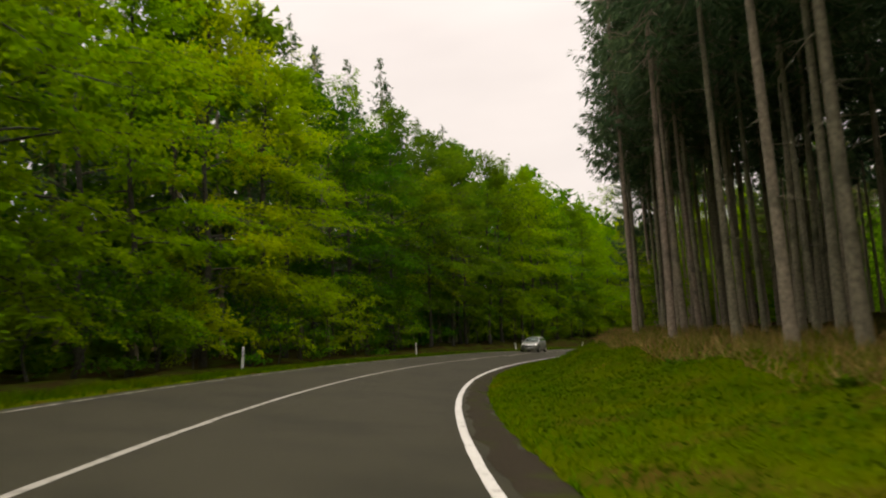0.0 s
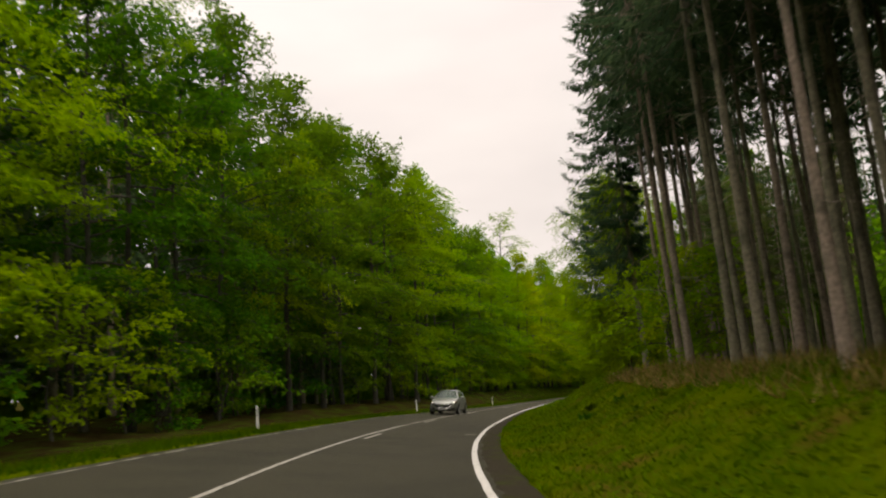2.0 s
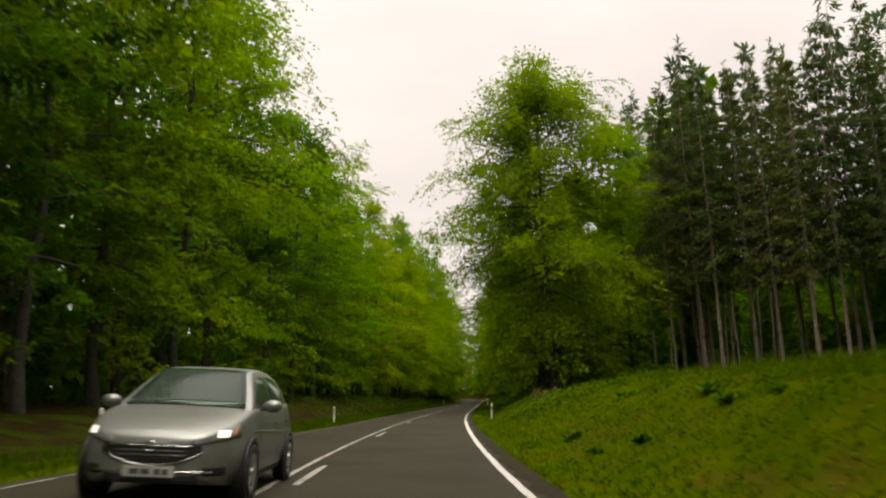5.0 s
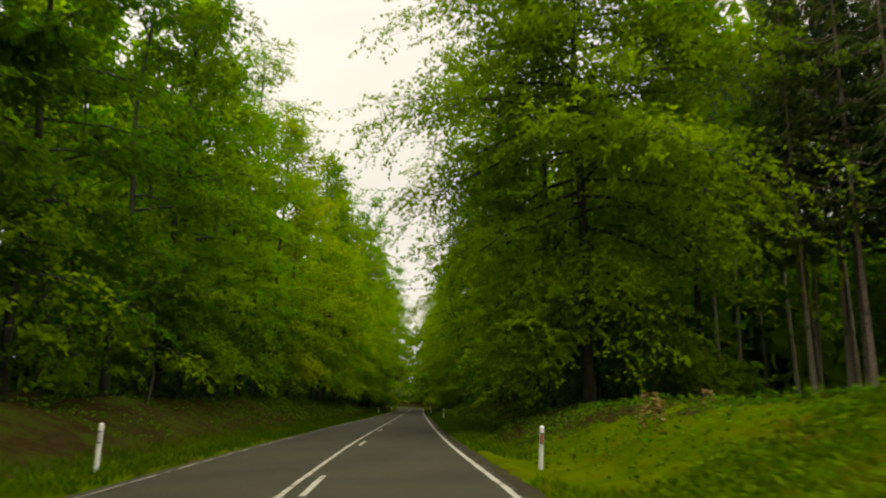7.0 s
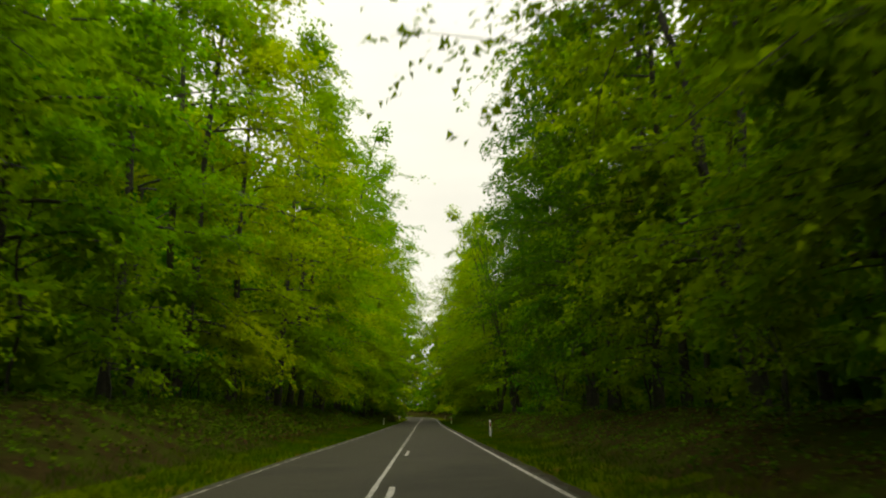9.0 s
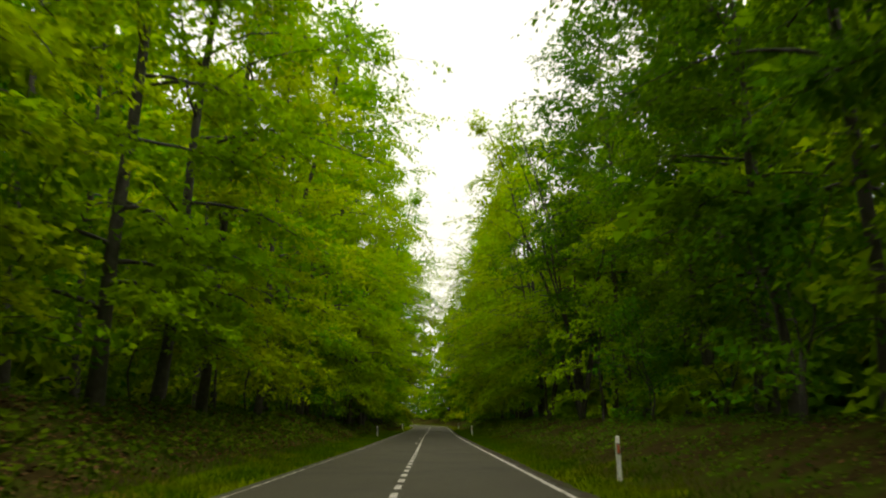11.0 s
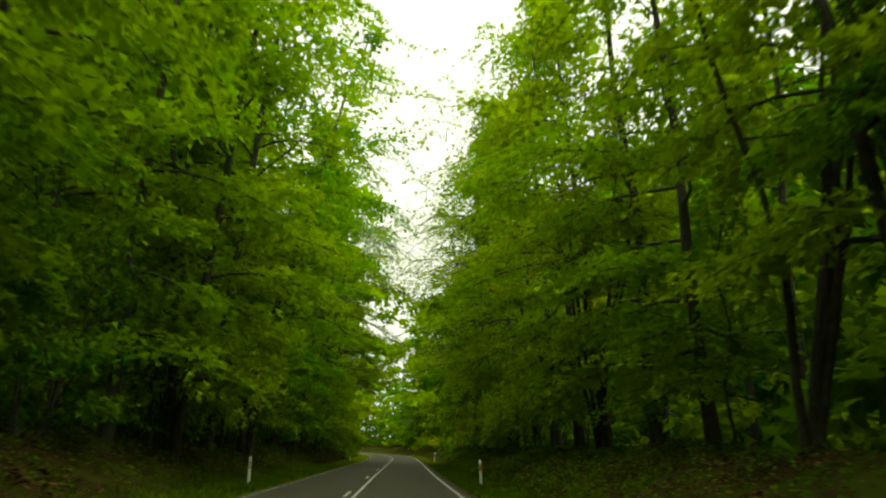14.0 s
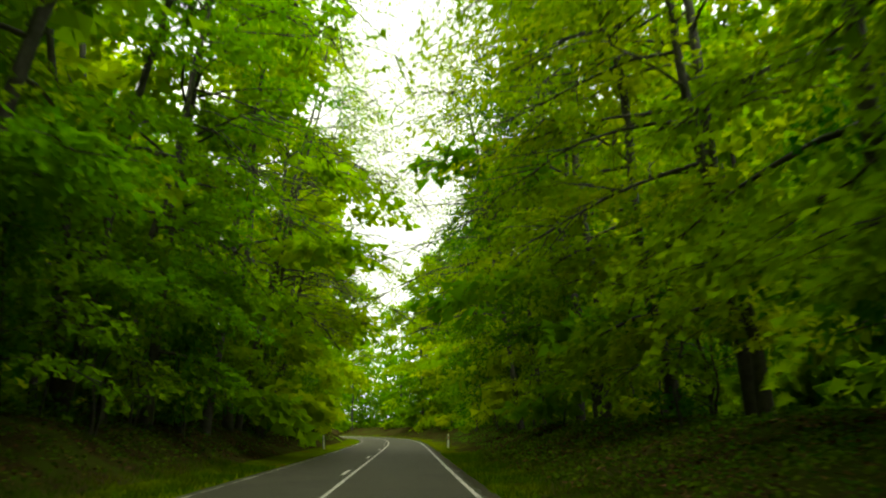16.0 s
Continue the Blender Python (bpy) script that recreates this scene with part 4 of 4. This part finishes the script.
def post_meshes(mat):
    bm = bmesh.new()
    ring = lambda z, r: [bm.verts.new((r * 1.05 * math.cos(a), r * 0.8 * math.sin(a), z)) for a in [2 * math.pi * k / 10 for k in range(10)]]
    rings = [ring(-0.2, 0.048), ring(0.0, 0.048), ring(0.88, 0.044), ring(0.95, 0.042), ring(0.98, 0.036)]
    for v in rings[3] + rings[4]:
        v.co.z += v.co.y * 0.5
    for a, b in zip(rings, rings[1:]):
        for k in range(10):
            bm.faces.new((a[k], a[(k + 1) % 10], b[(k + 1) % 10], b[k]))
    bm.faces.new(rings[-1])
    body = bpy.data.meshes.new("body")
    bm.to_mesh(body)
    bm.free()
    body.materials.append(POST_WHITE)

    def plate(name, w, z0, z1, y, m):
        b = bmesh.new()
        bmesh.ops.create_cube(b, size=1)
        for v in b.verts:
            v.co = Vector((v.co.x * w, y + v.co.y * 0.012, (z0 + z1) / 2 + v.co.z * (z1 - z0)))
        bmesh.ops.bevel(b, geom=b.edges[:], offset=0.003, segments=1, affect="EDGES")
        me = bpy.data.meshes.new(name)
        b.to_mesh(me)
        b.free()
        me.materials.append(m)
        return me
    return body, plate("band", 0.066, 0.62, 0.85, -0.036, POST_DARK), plate("reflector", 0.044, 0.65, 0.82, -0.043, mat)


POST_R, POST_L = post_meshes(REFLECTOR_RED), post_meshes(REFLECTOR_GREY)
for s, lat, side in [(29.8, -4.9, -1), (57.4, -4.45, -1), (85.8, -4.25, -1), (113.3, -3.95, -1), (114.8, 4.48, 1), (222.3, -3.85, -1), (170.4, 4.44, 1), (224.0, 4.15, 1), (276, 4.3, 1), (276, -4.0, -1)]:
    ob = tagged(new("roadside_post"), "white plastic roadside post with a " + ("red" if side > 0 else "grey") + " reflector in the grass", "post", "roadside posts")
    x, y, z = place(s, lat)
    ob.matrix_basis = pose(x, y, z - 0.1, rng.normal(0, 1.5), rng.normal(0, 2), math.degrees(along(s)))
    for name, me in zip(("body", "band", "reflector"), POST_R if side > 0 else POST_L):
        child(name, me, ob)


# ---- the oncoming car ----
CAR_PAINT = material("silver_car_paint", (0.19, 0.197, 0.182), (0.235, 0.242, 0.225), 200, 0.3, 0.02, metal=0.55, spec=0.5, stain=(0.175, 0.175, 0.16), stain_scale=1.5)
CAR_BLACK = material("black_car_plastic", (0.012, 0.012, 0.012), (0.022, 0.022, 0.021), 80, 0.5, 0.1)
RUBBER = material("tyre_rubber", (0.015, 0.015, 0.015), (0.03, 0.029, 0.027), 40, 0.85, 0.3)
CHROME = material("chrome", (0.6, 0.6, 0.6), (0.7, 0.7, 0.7), 30, 0.12, 0, metal=1.0)
ALLOY = material("alloy_rim", (0.38, 0.38, 0.38), (0.5, 0.5, 0.5), 30, 0.35, 0.03, metal=0.9)
PLATE = material("number_plate", (0.3, 0.3, 0.27), (0.36, 0.36, 0.33), 20, 0.5, 0)
PLATE_BAR = material("plate_bar", (0.04, 0.04, 0.04), (0.06, 0.06, 0.06), 20, 0.6, 0)
LAMP_GREY = material("headlamp_inside", (0.14, 0.14, 0.14), (0.24, 0.24, 0.23), 30, 0.2, 0, metal=0.4)
AMBER = material("amber_lens", (0.55, 0.2, 0.03), (0.65, 0.26, 0.05), 20, 0.2, 0)


def glass_material(name, tint):
    m = bpy.data.materials.new(name)
    m.use_nodes = True
    b = m.node_tree.nodes["Principled BSDF"]
    b.inputs["Base Color"].default_value = (*tint, 1)
    b.inputs["Roughness"].default_value = 0.03
    b.inputs["Transmission Weight"].default_value = 0.9
    b.inputs["IOR"].default_value = 1.18
    return m


def lamp_material(name, colour, power):
    m = bpy.data.materials.new(name)
    m.use_nodes = True
    b = m.node_tree.nodes["Principled BSDF"]
    b.inputs["Base Color"].default_value = (0.8, 0.8, 0.78, 1)
    b.inputs["Emission Color"].default_value = (*colour, 1)
    b.inputs["Emission Strength"].default_value = power
    return m


GLASS = glass_material("tinted_car_glass", (0.2, 0.28, 0.22))
LENS = glass_material("clear_lens", (0.95, 0.95, 0.95))
LAMP_PATCH = lamp_material("lamp_patch", (1.0, 0.93, 0.82), 0.9)


def car_width(y):
    return np.interp(y, [-2.0, -1.95, -1.8, -1.4, -0.8, 0.8, 1.3, 1.55, 1.75, 1.88, 1.96, 2.01], [0.60, 0.70, 0.80, 0.855, 0.87, 0.87, 0.865, 0.83, 0.755, 0.66, 0.54, 0.33])


def car_top(y):
    return np.interp(y, [-2.0, -1.9, -1.6, -1.0, 0.0, 0.85, 1.0, 1.3, 1.6, 1.8, 1.93, 2.01], [0.78, 0.97, 1.04, 1.02, 0.99, 0.975, 0.955, 0.90, 0.83, 0.765, 0.71, 0.64])


def car_base(y):
    return np.interp(y, [-2.0, -1.9, -1.5, 1.5, 1.85, 2.01], [0.42, 0.32, 0.21, 0.19, 0.21, 0.30])


def car_roof(y):
    return np.interp(y, [-1.93, -1.75, -1.4, -1.1, -0.6, -0.1, 0.12, 0.3, 1.0], [0.98, 1.16, 1.38, 1.45, 1.48, 1.465, 1.43, 1.36, 0.94])


def car_flank(y, z):
    """Half the body's width at length y and height z."""
    f = np.clip((z - car_base(y)) / (car_top(y) - car_base(y)), 0, 1)
    return car_width(y) * np.interp(f, [0, 0.12, 0.4, 0.62, 0.85, 1.0], [0.90, 0.965, 1.0, 0.99, 0.955, 0.90])


def cabin_side(y, z):
    """Half the cabin's width at length y and height z."""
    belt = car_top(y)
    f = np.clip((z - belt) / max(1.47 - belt, 0.05), 0, 1)
    return car_flank(y, belt) * 0.985 - 0.2 * f - 0.04 * f * f


def car_front(x, z):
    """How far forward the nose reaches at offset x and height z."""
    lo, hi = 0.9, 2.01
    for _ in range(24):
        mid = (lo + hi) / 2
        if car_flank(mid, z) > abs(x) and car_top(mid) > z - 0.004:
            lo = mid
        else:
            hi = mid
    return lo


def loft(rings, close_ends=True):
    bm = bmesh.new()
    rows = [[bm.verts.new(p) for p in ring] for ring in rings]
    n = len(rows[0])
    for a, b in zip(rows, rows[1:]):
        for k in range(n):
            bm.faces.new((a[k], a[(k + 1) % n], b[(k + 1) % n], b[k]))
    if close_ends:
        bm.faces.new(rows[0][::-1])
        bm.faces.new(rows[-1])
    bmesh.ops.recalc_face_normals(bm, faces=bm.faces)
    for f in bm.faces:
        f.smooth = True
    return bm


def sheet(rows, thick=0.012):
    """A thin curved panel through a grid of points, with thickness."""
    bm = bmesh.new()
    grid = [[bm.verts.new(p) for p in row] for row in rows]
    for a, b in zip(grid, grid[1:]):
        for k in range(len(a) - 1):
            bm.faces.new((a[k], a[k + 1], b[k + 1], b[k]))
    bmesh.ops.recalc_face_normals(bm, faces=bm.faces)
    bmesh.ops.solidify(bm, geom=bm.faces[:], thickness=thick)
    for f in bm.faces:
        f.smooth = True
    return bm


def nose_panel(outline_low, outline_high, xs, out=0.012, thick=0.014):
    """A panel on the car's nose between two lines z(x)."""
    rows = []
    for v in np.linspace(0, 1, 5):
        row = []
        for x in xs:
            z = outline_low(x) + (outline_high(x) - outline_low(x)) * v
            row.append((x, car_front(x, z) + out, z))
        rows.append(row)
    return sheet(rows, thick)


def flank_panel(ys, low, high, side, surface_at, out=0.006, thick=0.008):
    rows = []
    for v in np.linspace(0, 1, 5):
        row = []
        for y in ys:
            z = low(y) + (high(y) - low(y)) * v
            row.append((side * (surface_at(y, z) + out), y, z))
        rows.append(row)
    return sheet(rows, thick)


def ring_mesh(profile, count=28):
    """A body of revolution round x from (x, radius) pairs."""
    bm = bmesh.new()
    rows = [[bm.verts.new((x, r * math.cos(2 * math.pi * k / count), r * math.sin(2 * math.pi * k / count))) for k in range(count)] for x, r in profile]
    for a, b in zip(rows, rows[1:] + rows[:1]):
        for k in range(count):
            bm.faces.new((a[k], a[(k + 1) % count], b[(k + 1) % count], b[k]))
    bmesh.ops.recalc_face_normals(bm, faces=bm.faces)
    for f in bm.faces:
        f.smooth = True
    return bm


def box(size, at, bevel=0.01, turn=None):
    bm = bmesh.new()
    bmesh.ops.create_cube(bm, size=1, matrix=Matrix.Translation(at) @ (turn or Matrix.Identity(4)) @ Matrix.Diagonal((*size, 1)))
    if bevel:
        bmesh.ops.bevel(bm, geom=bm.edges[:], offset=bevel, segments=2, affect="EDGES")
    return bm


def build_car():
    car = tagged(new("car"), "silver five-door hatchback on the road with a bright emissive patch in each headlamp", "car")
    ys = np.concatenate([np.linspace(-2.0, -1.7, 8), np.linspace(-1.6, 1.4, 22), np.linspace(1.5, 2.01, 16)])
    rings = []
    for y in ys:
        b, t = car_base(y), car_top(y)
        half = [(car_flank(y, b + (t - b) * f), b + (t - b) * f) for f in (0, 0.06, 0.15, 0.3, 0.45, 0.6, 0.75, 0.87, 0.95, 1.0)]
        w = half[-1][0]
        half += [(w * 0.93, t + 0.012), (w * 0.7, t + 0.026), (w * 0.35, t + 0.034), (0, t + 0.036)]
        right = [(x, y, z) for x, z in half]
        left = [(-x, y, z) for x, z in half[-2::-1]]
        rings.append(right + left)
    body = part("body", loft(rings), CAR_PAINT, car, "silver metallic bodywork")
    rings = []
    for y in np.concatenate([np.linspace(-1.93, -1.2, 10), np.linspace(-1.1, 0.0, 8), np.linspace(0.08, 0.97, 12)]):
        roof, belt = car_roof(y), car_top(y) - 0.03
        side = [(cabin_side(y, belt + (roof - belt) * f), belt + (roof - belt) * f) for f in (0, 0.3, 0.6, 0.82, 0.93)]
        w = side[-1][0]
        half = side + [(w * 0.95, roof - 0.012), (w * 0.85, roof), (w * 0.45, roof + 0.012), (0, roof + 0.016)]
        rings.append([(x, y, z) for x, z in half] + [(-x, y, z) for x, z in half[-2::-1]])
    part("cabin", loft(rings), CAR_PAINT, car, "silver roof and pillars")
    # glass over added black panels that stand in for the unlit cabin
    for name, mat, out in (("cabin_dark_panel", CAR_BLACK, 0.004), ("windscreen", GLASS, 0.016)):
        rows = []
        for v in np.linspace(0, 1, 8):
            y = 0.93 - v * 0.78
            w = cabin_side(y, car_roof(y)) * 0.9
            rows.append([(w * u, y + out * 0.5, car_roof(y) + 0.016 * (1 - u * u) + out) for u in np.linspace(-1, 1, 9)])
        part(name, sheet(rows, 0.006), mat, car)
    for side in (-1, 1):
        for y0, y1 in ((0.62, -0.34), (-0.42, -1.3)):
            low = lambda y: car_top(y) + 0.02
            high = lambda y: min(car_roof(y) - 0.085, 1.385)
            ys2 = np.linspace(y0, y1, 9)
            part("cabin_dark_panel", flank_panel(ys2, low, high, side, cabin_side, 0.004, 0.006), CAR_BLACK, car)
            part("side_window", flank_panel(ys2, low, high, side, cabin_side, 0.012, 0.005), GLASS, car)
        part("sill", flank_panel(np.linspace(-1.0, 1.0, 9), lambda y: 0.2, lambda y: 0.27, side, car_flank, 0.006, 0.01), CAR_BLACK, car)
        for seam in (0.78, -0.38, -1.22):
            part("door_seam", flank_panel(np.array([seam - 0.004, seam + 0.004]), lambda y: 0.32, lambda y: car_top(y) - 0.02, side, car_flank, 0.002, 0.003), CAR_BLACK, car)
        for y in (-0.22, -1.05):
            part("door_handle", flank_panel(np.linspace(y - 0.09, y + 0.09, 5), lambda q: 0.80, lambda q: 0.825, side, car_flank, 0.03, 0.02), CAR_PAINT, car)
        part("body_crease", flank_panel(np.linspace(-1.5, 1.1, 9), lambda y: 0.70 + 0.03 * y, lambda y: 0.715 + 0.03 * y, side, car_flank, 0.008, 0.01), CAR_PAINT, car)
        # door mirror
        bm = bmesh.new()
        bmesh.ops.create_uvsphere(bm, u_segments=16, v_segments=10, radius=1, matrix=Matrix.Translation((side * 0.955, 0.66, 1.02)) @ Matrix.Diagonal((0.115, 0.075, 0.075, 1)))
        for f in bm.faces:
            f.smooth = True
        mirror = part("door_mirror", bm, CAR_PAINT, car, "silver door mirror")
        part("mirror_arm", box((0.12, 0.05, 0.03), (side * 0.86, 0.66, 0.975), 0.008), CAR_BLACK, mirror)
        # headlamp: dark bowl, bright emissive patch, amber corner, clear lens
        xs = side * np.linspace(0.39, 0.80, 12)
        z_low = lambda x: 0.60 + 0.09 * (abs(x) - 0.39) / 0.41
        z_high = lambda x: 0.64 + 0.19 * ((abs(x) - 0.39) / 0.41) ** 0.8
        lamp = part("headlamp", nose_panel(z_low, z_high, xs, 0.010, 0.012), LAMP_GREY, car, "headlamp with a dark housing")
        part("lamp_patch", nose_panel(lambda x: 0.695, lambda x: 0.765, side * np.linspace(0.63, 0.725, 6), 0.018, 0.006), LAMP_PATCH, lamp, "bright emissive patch of the headlamp")
        part("indicator", nose_panel(lambda x: 0.715, lambda x: 0.785, side * np.linspace(0.755, 0.775, 3), 0.018, 0.006), AMBER, lamp, "amber indicator")
        part("fog_lamp_recess", nose_panel(lambda x: 0.31, lambda x: 0.40, side * np.linspace(0.52, 0.72, 6), 0.008, 0.01), CAR_BLACK, car)
        # wheels and arches
        for y in (1.23, -1.28):
            arch = ring_mesh([(0.0, 0.305), (0.0, 0.375), (0.03, 0.37), (0.03, 0.305)])
            bmesh.ops.transform(arch, matrix=Matrix.Translation((side * 0.872 - 0.02 - (0.0 if side > 0 else -0.01), y, 0.31)), verts=arch.verts)
            part("wheel_arch", arch, CAR_BLACK, car)
            wheel = new("wheel")
            wheel.parent = car
            wheel.matrix_basis = pose(side * 0.80, y, 0.305, 0, 0, 0 if side > 0 else 180)
            part("tyre", ring_mesh([(-0.1, 0.2), (-0.1, 0.28), (-0.08, 0.3), (0.07, 0.305), (0.095, 0.29), (0.1, 0.25), (0.09, 0.205)]), RUBBER, wheel)
            rim = ring_mesh([(0.075, 0.17), (0.092, 0.205), (0.07, 0.21), (0.03, 0.2), (0.03, 0.17)])
            for k in range(5):
                a = 2 * math.pi * k / 5
                bmesh.ops.create_cube(rim, size=1, matrix=Matrix.Rotation(a, 4, "X") @ Matrix.Translation((0.07, 0, 0.1)) @ Matrix.Diagonal((0.025, 0.06, 0.2, 1)))
            bmesh.ops.create_cone(rim, cap_ends=True, segments=16, radius1=0.055, radius2=0.05, depth=0.04, matrix=Matrix.Translation((0.075, 0, 0)) @ Matrix.Rotation(math.pi / 2, 4, "Y"))
            part("rim", rim, ALLOY, wheel, "five-spoke alloy rim")
            disc = ring_mesh([(0.02, 0.02), (0.02, 0.2), (0.0, 0.2), (0.0, 0.02)])
            part("wheel_dish", disc, CAR_BLACK, wheel)
    # grille, chrome bar, badge, intake and plate
    arc = lambda x: 0.41 + 0.13 * (abs(x) / 0.5) ** 2
    part("grille", nose_panel(arc, lambda x: 0.625 - 0.02 * abs(x), np.linspace(-0.5, 0.5, 13), 0.008, 0.012), CAR_BLACK, car, "black grille")
    for z in (0.50, 0.545):
        part("grille_slat", nose_panel(lambda x: z, lambda x: z + 0.012, np.linspace(-0.36, 0.36, 11), 0.016, 0.01), LAMP_GREY, car)
    part("grille_bar", nose_panel(lambda x: 0.585, lambda x: 0.605, np.linspace(-0.42, 0.42, 13), 0.022, 0.014), CHROME, car, "chrome grille bar")
    part("grille_rim", nose_panel(lambda x: arc(x) - 0.02, arc, np.linspace(-0.51, 0.51, 13), 0.014, 0.012), CHROME, car, "chrome grille rim")
    badge = ring_mesh([(0.0, 0.038), (0.012, 0.044), (0.012, 0.054), (0.0, 0.058)], 20)
    bmesh.ops.transform(badge, matrix=Matrix.Translation((0, car_front(0, 0.595) + 0.03, 0.595)) @ Matrix.Rotation(math.pi / 2, 4, "Z"), verts=badge.verts)
    part("badge", badge, CHROME, car, "round chrome badge")
    part("lower_intake", nose_panel(lambda x: 0.24, lambda x: 0.32, np.linspace(-0.48, 0.48, 11), 0.008, 0.012), CAR_BLACK, car)
    part("chin_trim", nose_panel(lambda x: 0.335, lambda x: 0.352, np.linspace(-0.62, 0.62, 13), 0.012, 0.012), CHROME, car)
    plate_y = car_front(0.26, 0.35) + 0.03
    plate = part("number_plate", box((0.52, 0.014, 0.11), (0, plate_y, 0.345), 0.004), PLATE, car, "white number plate")
    for x, w in ((-0.17, 0.06), (-0.09, 0.06), (0.03, 0.09), (0.14, 0.09)):
        part("plate_bar", box((w, 0.004, 0.055), (x, plate_y + 0.0085, 0.345), 0), PLATE_BAR, plate)
    part("bonnet_seam", sheet([[(x, 1.02 + 0.004 * k + 0.06 * (1 - (x / 0.72) ** 2), car_top(1.05) + 0.035 * (1 - (x / 0.78) ** 2) - 0.012 + 0.006) for x in np.linspace(-0.72, 0.72, 9)] for k in (0, 1, 2)], 0.004), CAR_BLACK, car)
    for x in (-0.3, 0.25):
        part("wiper", box((0.5, 0.02, 0.015), (x, 0.93, 1.0), 0.004, Matrix.Rotation(0.12, 4, "Y")), CAR_BLACK, car)
    part("rear_bumper", box((1.3, 0.12, 0.2), (0, -1.97, 0.45), 0.04), CAR_PAINT, car)
    # set it on the banked road, facing against the camera's way
    s, lat = (80.2, -0.8)
    p, ahead, side_p = place(s, lat, 0.0, True), place(s - 1, lat, 0.0, True), place(s, lat - 1, 0.0, True)
    fwd = Vector(ahead - p).normalized()
    rgt = Vector(side_p - p).normalized()
    up = rgt.cross(fwd).normalized()
    rgt = fwd.cross(up).normalized()
    m = Matrix((rgt, fwd, up)).transposed().to_4x4()
    m.translation = Vector(p) + up * 0.006
    car.matrix_basis = m
    return car


build_car()
